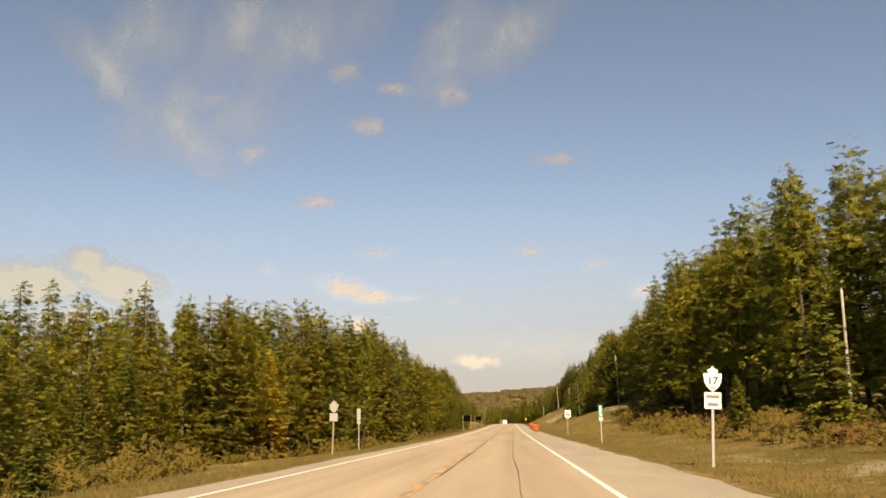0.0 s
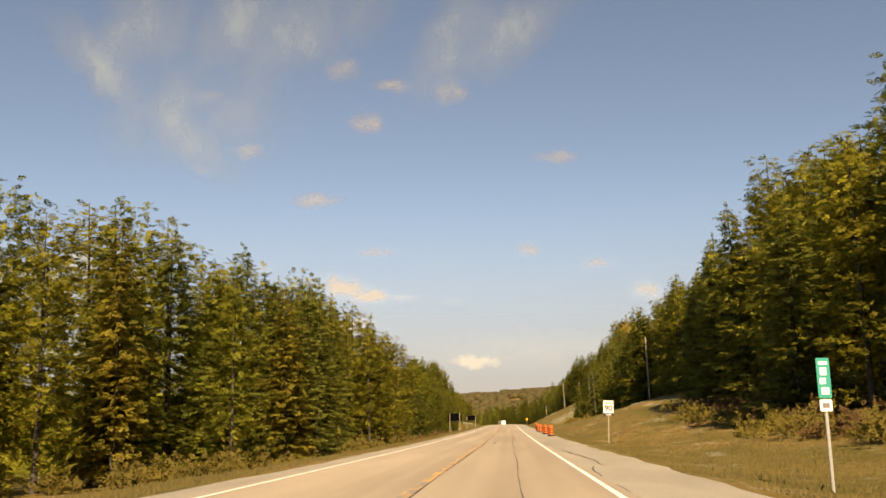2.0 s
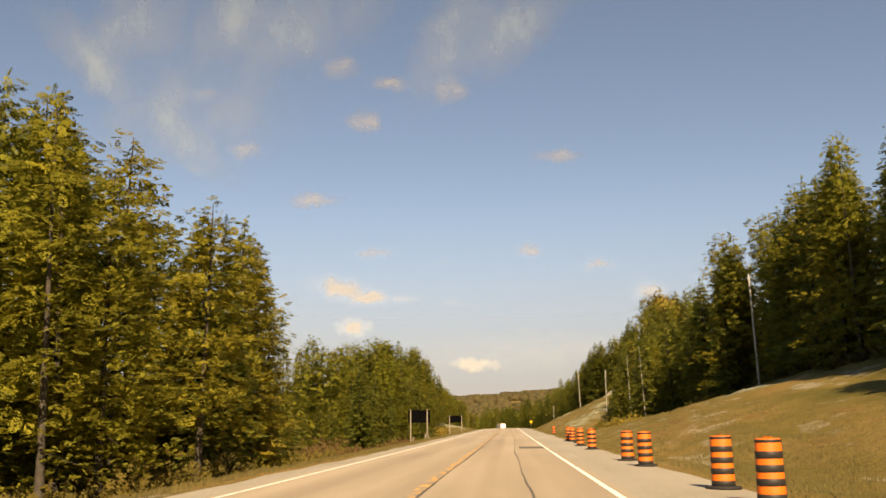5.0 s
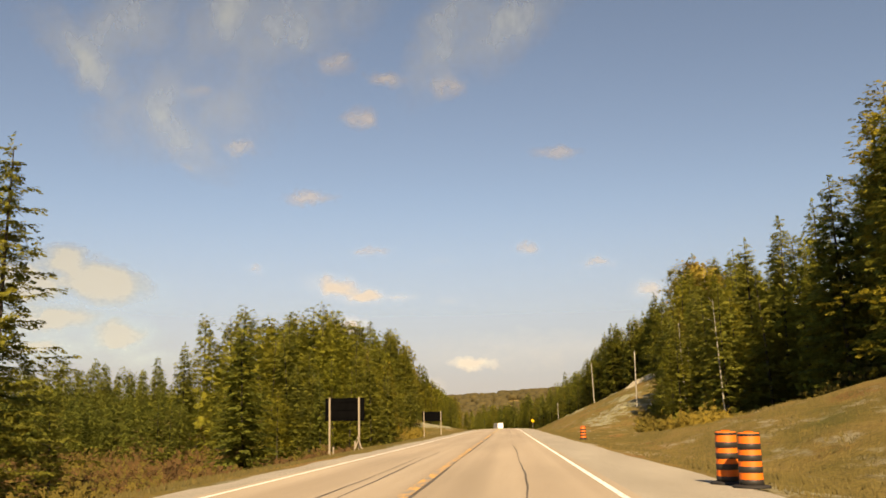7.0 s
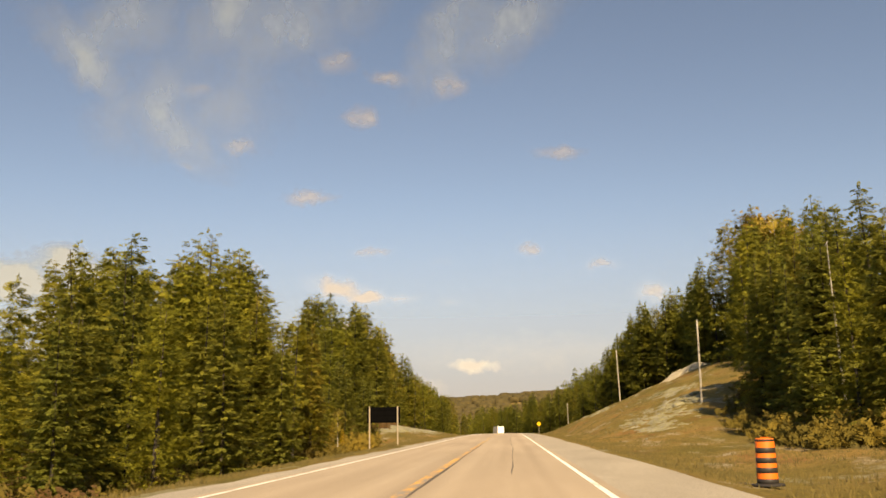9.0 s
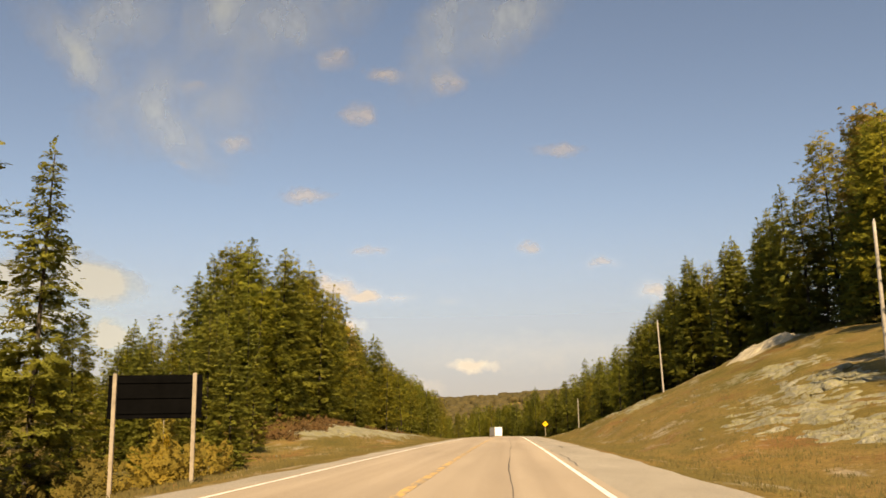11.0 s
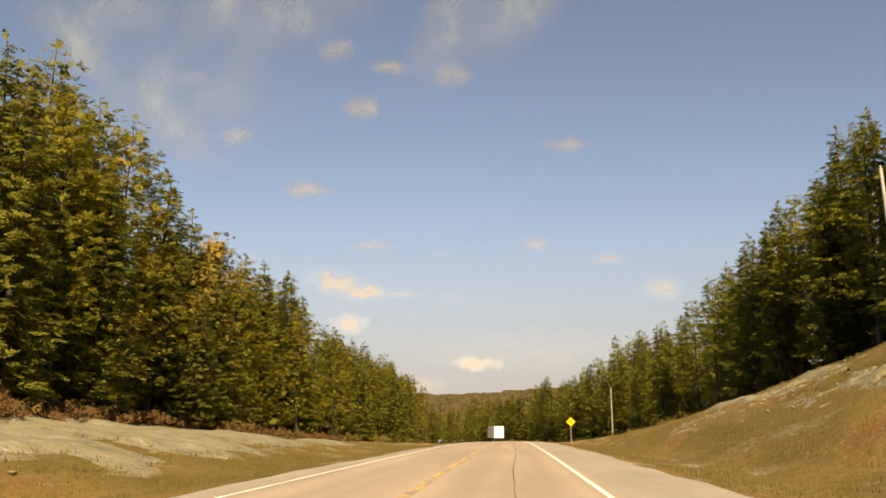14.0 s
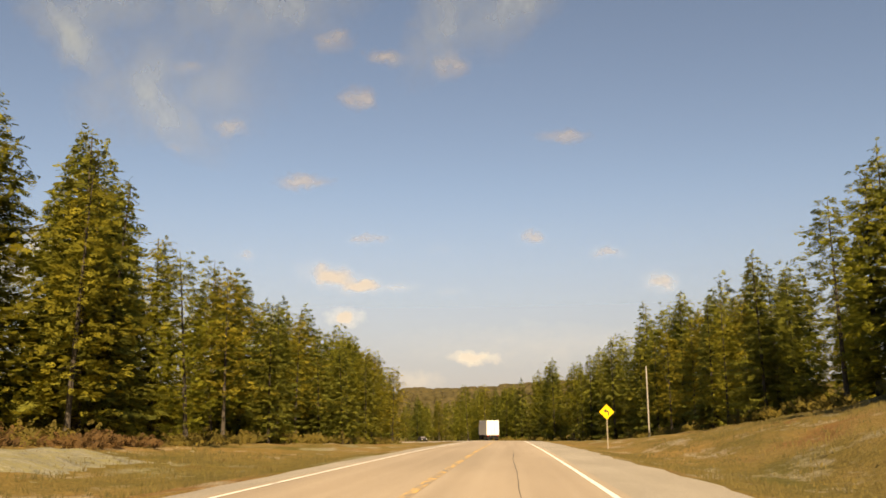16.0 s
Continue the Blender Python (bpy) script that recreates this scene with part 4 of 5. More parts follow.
# ---- brush and grass ----
def brush(name, label, places, seed, material):
    """Low leafy bushes, as one stretch of brush: places are x, y, height, width."""
    rng = np.random.default_rng(seed)
    C, D, L, W = [], [], [], []
    for x, y, h, w in places:
        z = float(ground_z(x, y))
        n = int(36 + 32 * h * w)
        a = rng.uniform(0, 6.283, n)
        r = np.sqrt(rng.uniform(0, 1, n)) * w
        t = rng.uniform(0, 1, n)
        lump = 1 + 0.3 * np.sin(a * 3 + x)
        zz = h * t * (1 - 0.6 * (r / w) ** 2) * lump
        C += [(x + r[k] * math.cos(a[k]), y + r[k] * math.sin(a[k]), z + zz[k]) for k in range(n)]
        D += [(math.cos(a[k]) * 0.8 + rng.normal(0, 0.4), math.sin(a[k]) * 0.8 + rng.normal(0, 0.4), 0.9 + rng.normal(0, 0.3)) for k in range(n)]
        q = rng.uniform(0.28, 0.55, n)
        L += list(q)
        W += list(q * 0.36)
    return tagged(new(name, spray_mesh(name, C, D, L, W, rng, material, np.asarray(D) * 0.5 + np.array([0, -0.6, 0.5]))), label, "brush", kind="stuff")


def brush_places(side, y0, y1, n, seed, out0, out1, h0, h1):
    rng = random.Random(seed)
    res = []
    for k in range(n):
        y = y0 + (y1 - y0) * (k + rng.random()) / n
        d = knot_at(y, RIGHT_EDGE if side > 0 else LEFT_EDGE) - rng.uniform(out0, out1)
        res.append((side * d + float(road_x(y)), y, rng.uniform(h0, h1), rng.uniform(0.6, 1.5)))
    return res


brush("undergrowth_right", "yellow-green and russet bushes along the forest rim", brush_places(1, 10, 175, 190, 21, -4, 5.5, 0.5, 1.5) + brush_places(1, 20, 250, 150, 28, -12, -2, 0.8, 2.2) + [(13.0 + 13 * ((k * 0.618) % 1), 26 + 0.6 * k, 0.35 + 0.75 * ((k * 0.37) % 1), 0.9 + 0.6 * ((k * 0.71) % 1)) for k in range(115) if k % 3] + brush_places(1, 175, 268, 60, 22, -3, 1.5, 0.5, 1.3) + brush_places(1, 268, 335, 80, 23, -3, 3, 0.6, 1.8) + brush_places(1, 335, 690, 150, 24, -4, 1, 0.5, 1.2), 5, BRUSH_LEAF)
brush("undergrowth_left", "olive and golden bushes along the forest rim", brush_places(-1, 8, 205, 230, 25, -4, 1.2, 0.5, 1.8) + [(-18.5 - 14 * ((k * 0.618) % 1), 215 + 0.75 * k, 0.8 + 1.0 * ((k * 0.37) % 1), 1.3) for k in range(60)] + [(-27 - 34 * ((k * 0.618) % 1), 250 + 0.38 * k, 1.6 + 1.4 * ((k * 0.37) % 1), 1.9) for k in range(130)] + brush_places(-1, 268, 375, 110, 26, -4, 0.2, 0.5, 1.5) + brush_places(-1, 375, 690, 150, 27, -4, 1, 0.5, 1.2), 6, BRUSH_LEAF)
rust_rng = random.Random(31)
rust = [(rust_rng.uniform(-34, -21), rust_rng.uniform(372, 398), rust_rng.uniform(0.7, 1.6), rust_rng.uniform(0.9, 1.7)) for _ in range(60)]
rust += [(rust_rng.uniform(-44, -16.5), rust_rng.uniform(231, 252), rust_rng.uniform(0.5, 1.3), rust_rng.uniform(0.9, 1.8)) for _ in range(60)]
rust += [(rust_rng.uniform(-30, -14.5), rust_rng.uniform(264, 272), rust_rng.uniform(0.5, 1.2), rust_rng.uniform(0.8, 1.4)) for _ in range(45)]
rust += [(rust_rng.uniform(-48, -24), rust_rng.uniform(248, 264), rust_rng.uniform(1.6, 2.8), rust_rng.uniform(1.3, 2.2)) for _ in range(70)]
rust += [(rust_rng.uniform(-75, -30), rust_rng.uniform(262, 330), rust_rng.uniform(1.6, 3.2), rust_rng.uniform(1.5, 2.6)) for _ in range(110)]
rust += brush_places(1, 60, 175, 130, 32, -3, 3, 0.6, 1.5) + [(13.5 + 12 * ((k * 0.618) % 1), 30 + 0.7 * k, 0.4 + 0.5 * ((k * 0.37) % 1), 1.0) for k in range(60) if k % 2] + brush_places(1, 280, 345, 30, 33, -3, 0.5, 0.5, 1.2) + brush_places(-1, 385, 478, 95, 34, -1.5, 2.6, 0.35, 0.95)
gold_rng = random.Random(52)
gold = [(gold_rng.uniform(15.0, 19.5) + max(0, y - 290) * 0.3, y, gold_rng.uniform(0.8, 1.9), gold_rng.uniform(0.7, 1.4)) for y in (gold_rng.uniform(264, 312) for _ in range(70))]
gold += [(gold_rng.uniform(-16.4, -13.6), gold_rng.uniform(329, 337), gold_rng.uniform(0.9, 2.3), gold_rng.uniform(0.5, 0.8)) for _ in range(12)]
brush("golden_brush", "golden and olive autumn bushes below the lit trees", gold, 9, GOLD_BRUSH)


def pale_trunk(x, y, h, seed):
    """A nearly bare dead birch: a white stem with a few broken limbs."""
    rng = np.random.default_rng(seed)
    limbs = [((0, 0, h * t), (rng.normal(0, 0.5), rng.normal(0, 0.5), h * t + rng.uniform(0.2, 0.7)), 0.03) for t in np.linspace(0.4, 0.95, 12)]
    e = tagged(new("dead_birch"), "bare white trunk of a dead birch by the trees", "tree", group="dead birches")
    e.matrix_basis = pose(x, y, float(ground_z(x, y)), rng.normal(0, 1.0), -2.0, 0)
    mesh_part("trunk", trunk_mesh("trunk", h, 0.010 * h, rng, WHITE_BARK, limbs), e)


for x, y, h, sd in ((20.6, 275, 12.5, 1), (21.6, 299, 13.0, 2), (23.3, 303, 10.0, 3), (-34, 398, 15.0, 4)):
    pale_trunk(x, y, h, sd)
brush("rust_brush", "leafless rust-brown alder brush in the low ground", rust, 7, RUST_LEAF)


def grass(name, label, bands, seed, material):
    """Dry grass: leaning blades in tufts. Bands are x0, x1, y0, y1, tufts, height."""
    rng = np.random.default_rng(seed)
    P = []
    for x0, x1, y0, y1, n, h in bands:
        x, y = rng.uniform(x0, x1, n), rng.uniform(y0, y1, n)
        P.append(np.stack([x + road_x(y), y, ground_z(x + road_x(y), y), np.full(n, h)], 1))
    P = np.concatenate(P)
    k = 3
    P = np.repeat(P, k, 0)
    n = len(P)
    base = P[:, :3] + np.stack([rng.normal(0, 0.09, n), rng.normal(0, 0.09, n), np.full(n, -0.03)], 1)
    h = P[:, 3] * rng.uniform(0.5, 1.2, n)
    a = rng.uniform(0, 6.283, n)
    a = a * 0.4 - 1.25
    side = np.stack([np.cos(a), np.sin(a), np.zeros(n)], 1) * 0.03
    tip = base + np.stack([rng.normal(0, 0.3, n) * h, rng.normal(0, 0.3, n) * h, h], 1)
    v = np.stack([base - side, base + side, tip], 1).reshape(-1, 3)
    up = np.repeat(np.stack([rng.normal(0, 0.15, n), rng.normal(0, 0.15, n), np.ones(n)], 1), 3, 0)
    return tagged(new(name, soft_normals(mesh_quick(name, v, np.arange(3 * n), 3, material), up)), label, "grass", kind="stuff")


grass("verge_grass", "dry straw-coloured grass on the road verges", [(5.2, 9.5, 4, 480, 14000, 0.15), (9.5, 19, 4, 345, 12000, 0.17), (9.5, 22, 345, 500, 6000, 0.2), (-13, -8.0, 4, 480, 13000, 0.17), (-19, -13, 4, 480, 7000, 0.24), (-40, -15, 222, 270, 3500, 0.5)], 3, GRASS_BLADE)


# ---- tar seams in the asphalt ----
def seam(u, w, y0, y1, wob, label="dark tar-sealed crack along the asphalt"):
    ys = np.arange(y0, y1, 0.8)
    v, f = [], []
    for k, y in enumerate(ys):
        o = float(road_x(y)) + u + wob * (0.6 * math.sin(y * 0.09 + u * 5) + 0.25 * math.sin(y * 0.31) + 0.08 * math.sin(y * 1.3 + u))
        ww = w * (0.35 + 0.65 * abs(math.sin(y * 0.17 + u * 3) * math.sin(y * 0.11 + 1))) * min(1, (y - y0) / 2 + 0.1, (y1 - y) / 2 + 0.1)
        z = float(road_z(y)) + line_z(o - float(road_x(y))) - 0.002
        v += [(o - ww / 2, y, z), (o + ww / 2, y, z)]
        if k:
            f.append((2 * k - 2, 2 * k - 1, 2 * k + 1, 2 * k))
    return tagged(new("tar_seam", mesh_from("tar_seam", v, f, TAR)), label, "road crack", kind="structure")


seam(XC + 0.15, 0.09, 22, 300, 0.05)
seam(0.12, 0.05, 8, 95, 0.10)
seam(0.22, 0.055, 100, 240, 0.14)
seam(0.15, 0.045, 262, 480, 0.10)
seam(-3.1, 0.08, 196, 228, 0.10)
seam(-3.5, 0.07, 190, 222, 0.10)
seam(-1.0, 0.10, 112, 121, 0.10)
seam(0.45, 0.13, 6, 14, 0.1)
seam(0.75, 0.12, 5, 12, 0.1)
for y0, y1, u in ((60, 82, 2.35), (82, 100, 2.5), (108, 122, 2.4), (320, 340, 2.5), (345, 352, 2.8), (368, 378, 2.4)):
    ob = seam(u, 0.10, y0, y1, 0.5, "dark broken asphalt edge beside the line")
    ob.location.z = -0.006

pv = [(0.4, 183.0), (1.80, 183.2), (1.78, 187.6), (0.42, 187.4)]
DARK_PATCH = plain("newer_dark_asphalt", (0.135, 0.120, 0.098), 0.85, 0.0, 0.3, 8.0)
tagged(new("asphalt_patch", mesh_from("asphalt_patch", [(px, py, float(road_z(py)) + line_z(px) - 0.001) for px, py in pv], [(0, 1, 2, 3)], DARK_PATCH)), "darker square patch of newer asphalt in the lane", "road patch", kind="structure")

# ---- road signs ----
def bolt(parent, x, y, z):
    bm = bmesh.new()
    lathe(bm, [(0.012, 0), (0.012, 0.008), (0.006, 0.011)], 8)
    ob = part("bolt", bm, STEEL, parent)
    ob.matrix_basis = pose(x, y, z, 90, 0, 0)
    return ob


def wood_post(thing, h, w=0.09, material=None, name="post", x=0.0):
    bm = bmesh.new()
    box(bm, x - w / 2, x + w / 2, 0.02, 0.02 + w, -0.4, h, 0.008)
    return part(name, bm, material or POST_WOOD, thing)


def shield_outline(w, h, z0):
    half = [(0.0, 0.0), (0.16, 0.10), (0.33, 0.28), (0.44, 0.52), (0.48, 0.80), (0.50, 1.0)]
    right = [(x * w, z0 + z * h) for x, z in half]
    return right + [(-x, z) for x, z in reversed(right[1:])]


def crown_outline(w, z0):
    s = w / 0.40
    pts = [(0.13, 0.0), (0.16, 0.05), (0.18, 0.10), (0.15, 0.15), (0.09, 0.16), (0.045, 0.18), (0.04, 0.23), (0.0, 0.25)]
    right = [(x * s, z0 + z * s) for x, z in pts]
    return right + [(-x, z) for x, z in reversed(right[:-1])]


def rect(x0, x1, z0, z1, r=0.03):
    pts = []
    for cx, cz, a in ((x1 - r, z1 - r, 0), (x0 + r, z1 - r, 90), (x0 + r, z0 + r, 180), (x1 - r, z0 + r, 270)):
        for k in range(4):
            t = radians(a + 30 * k)
            pts.append((cx + r * math.cos(t), cz + r * math.sin(t)))
    return pts


def bar(thing, name, x0, x1, z0, z1, material, y=-0.006):
    bm = bmesh.new()
    slab(bm, rect(x0, x1, z0, z1, min(0.01, (z1 - z0) / 3)), y, y + 0.006)
    return part(name, bm, material, thing)


def stand(thing, x, y, turn=0.0, lean=0.0, z=None):
    thing.matrix_basis = pose(x, y, float(ground_z(x, y)) if z is None else z, 0, lean, turn)
    return thing


def route_sign(x, y, base, top, back, turn, label, lean=0.0):
    """A route shield with a crown and a square tab under it, on one post."""
    e = tagged(new("route_sign"), label, "road sign")
    h = top - base
    face = ALU if back else SIGN_WHITE
    wood_post(e, h - 0.15, 0.085, STEEL if not back else POST_WOOD)
    bm = bmesh.new()
    slab(bm, shield_outline(0.62, 0.60, h - 0.84), 0.0, 0.006)
    sh = part("shield", bm, face, e)
    bm = bmesh.new()
    slab(bm, crown_outline(0.40, h - 0.25), 0.001, 0.007)
    part("crown", bm, face, e)
    bm = bmesh.new()
    slab(bm, rect(-0.28, 0.28, h - 1.42, h - 0.87), 0.0, 0.006)
    tab = part("tab", bm, face, e)
    if not back:
        text_part("numeral", "17", 0.36, 0.0, -0.004, h - 0.50, SIGN_BLACK, sh)
        bar(sh, "print_bar", -0.09, 0.09, h - 0.75, h - 0.70, SIGN_GREY)
        bar(tab, "print_bar", -0.22, 0.22, h - 1.07, h - 0.96, SIGN_GREY)
        bar(tab, "print_bar", -0.18, 0.18, h - 1.33, h - 1.22, SIGN_GREY)
    for dz in (0.45, 0.65, 1.0, 1.3):
        bolt(e, 0, -0.004, h - dz)
    return stand(e, x, y, turn, lean, base)


def gz(x, y):
    return float(ground_z(x, y))


route_sign(6.65, 31.4, gz(6.65, 31.4), 2.90, False, 0, "white route shield with black numeral and tab on a post", 3.4)
route_sign(-12.05, 62.0, gz(-12.05, 62.0), 2.80, True, 0, "grey unpainted back of a route shield sign", 2.0)


def marker_sign(x, y, top, back, label):
    """A narrow tall marker plate with a small tab."""
    base = gz(x, y)
    h = top - base
    e = tagged(new("marker_sign"), label, "road sign")
    wood_post(e, h - 0.05, 0.07, STEEL)
    bm = bmesh.new()
    slab(bm, rect(-0.15, 0.15, h - 0.92, h), 0.0, 0.006)
    pl = part("plate", bm, ALU if back else SIGN_TEAL, e)
    bm = bmesh.new()
    slab(bm, rect(-0.14, 0.14, h - 1.22, h - 0.95), 0.0, 0.006)
    tab = part("tab", bm, ALU if back else SIGN_WHITE, e)
    if not back:
        for k, (a, b) in enumerate(((0.08, 0.16), (0.22, 0.40), (0.46, 0.60), (0.68, 0.84))):
            bar(pl, "print_bar", -0.10 + 0.02 * (k % 2), 0.10 - 0.03 * (k % 3), h - b, h - a, SIGN_WHITE)
        bar(tab, "print_bar", -0.08, 0.08, h - 1.14, h - 1.03, SIGN_GREY)
    for dz in (0.1, 0.8, 1.1):
        bolt(e, 0, -0.004, h - dz)
    return stand(e, x, y)


marker_sign(7.23, 74.7, 2.32, False, "narrow teal marker sign with white print on a steel post")
marker_sign(-12.0, 72.7, 2.38, True, "narrow grey back of a marker sign on a post")


def speed_sign(x, y, top):
    base = gz(x, y)
    h = top - base
    e = tagged(new("speed_limit_sign"), "white speed sign reading MAXIMUM 90 km/h on a timber post", "road sign")
    wood_post(e, h - 0.08, 0.10)
    bm = bmesh.new()
    slab(bm, rect(-0.40, 0.40, h - 0.98, h, 0.04), 0.0, 0.006)
    pl = part("plate", bm, SIGN_WHITE, e)
    text_part("word", "MAXIMUM", 0.145, 0.0, -0.004, h - 0.205, SIGN_BLACK, pl)
    text_part("numeral", "90", 0.60, 0.0, -0.004, h - 0.62, SIGN_BLACK, pl)
    bm = bmesh.new()
    slab(bm, rect(-0.40, 0.40, h - 1.20, h - 0.99, 0.03), 0.0, 0.006)
    tab = part("tab", bm, SIGN_BLACK, e, "black tab with pale print")
    text_part("word", "km/h", 0.22, 0.0, -0.004, h - 1.095, SIGN_WHITE, tab)
    for dz in (0.08, 0.9, 1.1):
        bolt(e, 0, -0.008, h - dz)
    return stand(e, x, y, 0, 1.8)


speed_sign(7.75, 127.0, 2.52)


def diamond_sign(x, y, top):
    base = gz(x, y)
    h = top - base
    e = tagged(new("curve_warning_sign"), "yellow diamond warning sign with a black curve arrow", "road sign")
    wood_post(e, h - 0.3, 0.10)
    r = 0.66
    bm = bmesh.new()
    slab(bm, [(0, h), (-r, h - r), (0, h - 2 * r), (r, h - r)], 0.0, 0.006)
    pl = part("plate", bm, SIGN_YELLOW, e)
    c = h - r
    bm = bmesh.new()
    slab(bm, [(0.10, c - 0.34), (0.20, c - 0.34), (0.20, c - 0.02), (0.12, c + 0.10), (-0.04, c + 0.14), (-0.04, c + 0.26), (-0.28, c + 0.09), (-0.04, c - 0.08), (-0.04, c + 0.03), (0.06, c), (0.10, c - 0.06)], -0.006, -0.001)
    part("arrow", bm, SIGN_BLACK, pl)
    for dz in (0.4, 0.9):
        bolt(e, 0, -0.004, h - dz)
    return stand(e, x, y)


diamond_sign(8.4, 505.5, 2.75)

# ---- construction barrels ----
def barrel(x, y, turn=0.0, first=[None]):
    if first[0] is None:
        e = tagged(new("traffic_barrel"), "orange and black banded plastic traffic barrel on a rubber base", "traffic barrel", group="barrels along the shoulder")
        bm = bmesh.new()
        lathe(bm, [(0.37, 0.0), (0.375, 0.02), (0.35, 0.05), (0.25, 0.06)], 12)
        part("base_ring", bm, RUBBER, e, "black rubber ballast ring")
        bm = bmesh.new()
        lathe(bm, [(0.232, 0.05), (0.232, 0.20), (0.227, 0.21), (0.227, 0.42), (0.222, 0.43), (0.222, 0.64), (0.217, 0.65), (0.217, 0.86), (0.212, 0.87), (0.212, 1.04), (0.195, 1.06), (0.05, 1.063)], 24)
        body = part("drum", bm, ORANGE, e)
        for z0, z1, r in ((0.06, 0.16, 0.236), (0.29, 0.41, 0.231), (0.51, 0.63, 0.226), (0.73, 0.85, 0.221), (0.99, 1.038, 0.216)):
            bm = bmesh.new()
            lathe(bm, [(r - 0.004, z0), (r, z0 + 0.003), (r, z1 - 0.003), (r - 0.004, z1)], 24)
            part("band", bm, BAND_BLACK, e, "dull black reflective band")
        bm = bmesh.new()
        box(bm, -0.09, 0.09, -0.015, 0.015, 1.055, 1.085, 0.008)
        part("handle", bm, ORANGE, e)
        first[0] = e
        e.matrix_basis = pose(x, y, barrel_z(x, y), 0, 0, turn)
        return e
    return copy_thing(first[0], pose(x, y, barrel_z(x, y), random.uniform(-1, 1), random.uniform(-1.5, 1.5), turn))


def barrel_z(x, y):
    u = x - float(road_x(y))
    return float(road_z(y)) + float(np.interp(u, [2.15, 4.55, 5.2, 6.0], [-0.062, -0.125, -0.20, -0.26])) + 0.01


for x, y in ((4.2, 148.3), (4.25, 152), (4.2, 162.5), (4.2, 167), (4.22, 182), (4.22, 190), (4.45, 205.2), (4.66, 204.2), (5.9, 260.2)):
    barrel(x, y, random.uniform(0, 360))
bm = bmesh.new()
lathe(bm, [(0.40, 0.0), (0.41, 0.03), (0.38, 0.075), (0.28, 0.08)], 20)
ring = tagged(new("barrel_base"), "loose black rubber barrel base lying on gravel", "barrel base")
part("ring", bm, RUBBER, ring)
ring.matrix_basis = pose(4.9, 200.5, barrel_z(4.9, 200.5))


# ---- utility poles ----
def pole(x, y, h, lean=0.0):
    e = tagged(new("utility_pole"), "weathered bare grey wooden utility pole on the roadside bank", "utility pole", group="poles along the highway")
    bm = bmesh.new()
    lathe(bm, [(0.14, -0.5), (0.135, 0.0), (0.125, h * 0.4), (0.105, h * 0.8), (0.095, h - 0.02), (0.05, h)], 12)
    part("shaft", bm, POLE_WOOD, e)
    bm = bmesh.new()
    lathe(bm, [(0.05, 0.0), (0.06, 0.03), (0.035, 0.07), (0.055, 0.10), (0.03, 0.15)], 10)
    ins = part("insulator", bm, STEEL, e)
    ins.matrix_basis = pose(0.0, 0.0, h - 0.01)
    bm = bmesh.new()
    box(bm, -0.02, 0.02, -0.18, -0.13, h * 0.25, h * 0.25 + 0.25, 0.004)
    part("tag_plate", bm, STEEL, e)
    return stand(e, x, y, 0, lean)


for x, y, h, ln in ((25.1, 70, 10.0, 0.8), (27.6, 236.3, 12.3, -1.0), (22.2, 346.3, 9.4, 0.5), (22.15, 424, 10.2, -1.5), (20.3, 562, 10.5, 0.0), (16, 640, 10.5, 0.0)):
    pole(x, y, h, ln)


# ---- boards seen from behind ----
def board(x0, y0, x1, y1, top, height, over, braces):
    """A dark-backed roadside board on two posts."""
    e = tagged(new("roadside_board"), "dark unpainted back of a roadside board on wooden posts", "billboard")
    mx, my = (x0 + x1) / 2, (y0 + y1) / 2
    base = gz(mx, my)
    wid = math.hypot(x1 - x0, y1 - y0)
    h = top - base
    for s in (-1, 1):
        bm = bmesh.new()
        box(bm, s * wid / 2 - 0.06, s * wid / 2 + 0.06, -0.14, 0.0, -0.5, h + 0.05, 0.012)
        part("post", bm, POST_WOOD, e, "weathered timber post")
    bm = bmesh.new()
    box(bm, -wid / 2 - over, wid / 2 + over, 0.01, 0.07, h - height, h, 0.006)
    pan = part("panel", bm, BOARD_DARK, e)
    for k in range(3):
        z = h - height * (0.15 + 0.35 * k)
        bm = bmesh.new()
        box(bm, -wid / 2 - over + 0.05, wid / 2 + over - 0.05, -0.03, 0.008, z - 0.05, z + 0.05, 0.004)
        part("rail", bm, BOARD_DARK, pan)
    if braces:
        for a, q in ((wid / 2 + 0.42, -20), (wid / 2 - 0.36, 20)):
            bm = bmesh.new()
            box(bm, -0.045, 0.045, -0.045, 0.045, -0.2, 1.3, 0.006)
            br = part("brace", bm, POST_WOOD, e, "short leaning timber brace")
            br.matrix_basis = pose(a, -0.32 if q > 0 else -0.44, 0.0, 0, q, 0)
        for a, q in ((-wid / 2 + 0.34, 0.55), (wid / 2 - 0.26, 0.95), (wid / 2 + 0.32, 0.45)):
            bm = bmesh.new()
            box(bm, -0.05, 0.05, -0.05, 0.05, -0.3, q, 0.006)
            br = part("stake", bm, POST_WOOD, e, "short timber stake by the post")
            br.matrix_basis = pose(a, -0.3, 0.0, 4, 3, 0)
    e.matrix_basis = pose(mx, my, base, 0, 0, math.degrees(math.atan2(y1 - y0, x1 - x0)))
    return e


board(-12.8, 251.1, -10.64, 250.9, 2.95, 1.62, 0.36, True)
board(-12.3, 319.8, -9.85, 320.2, 2.95, 1.37, 0.22, False)


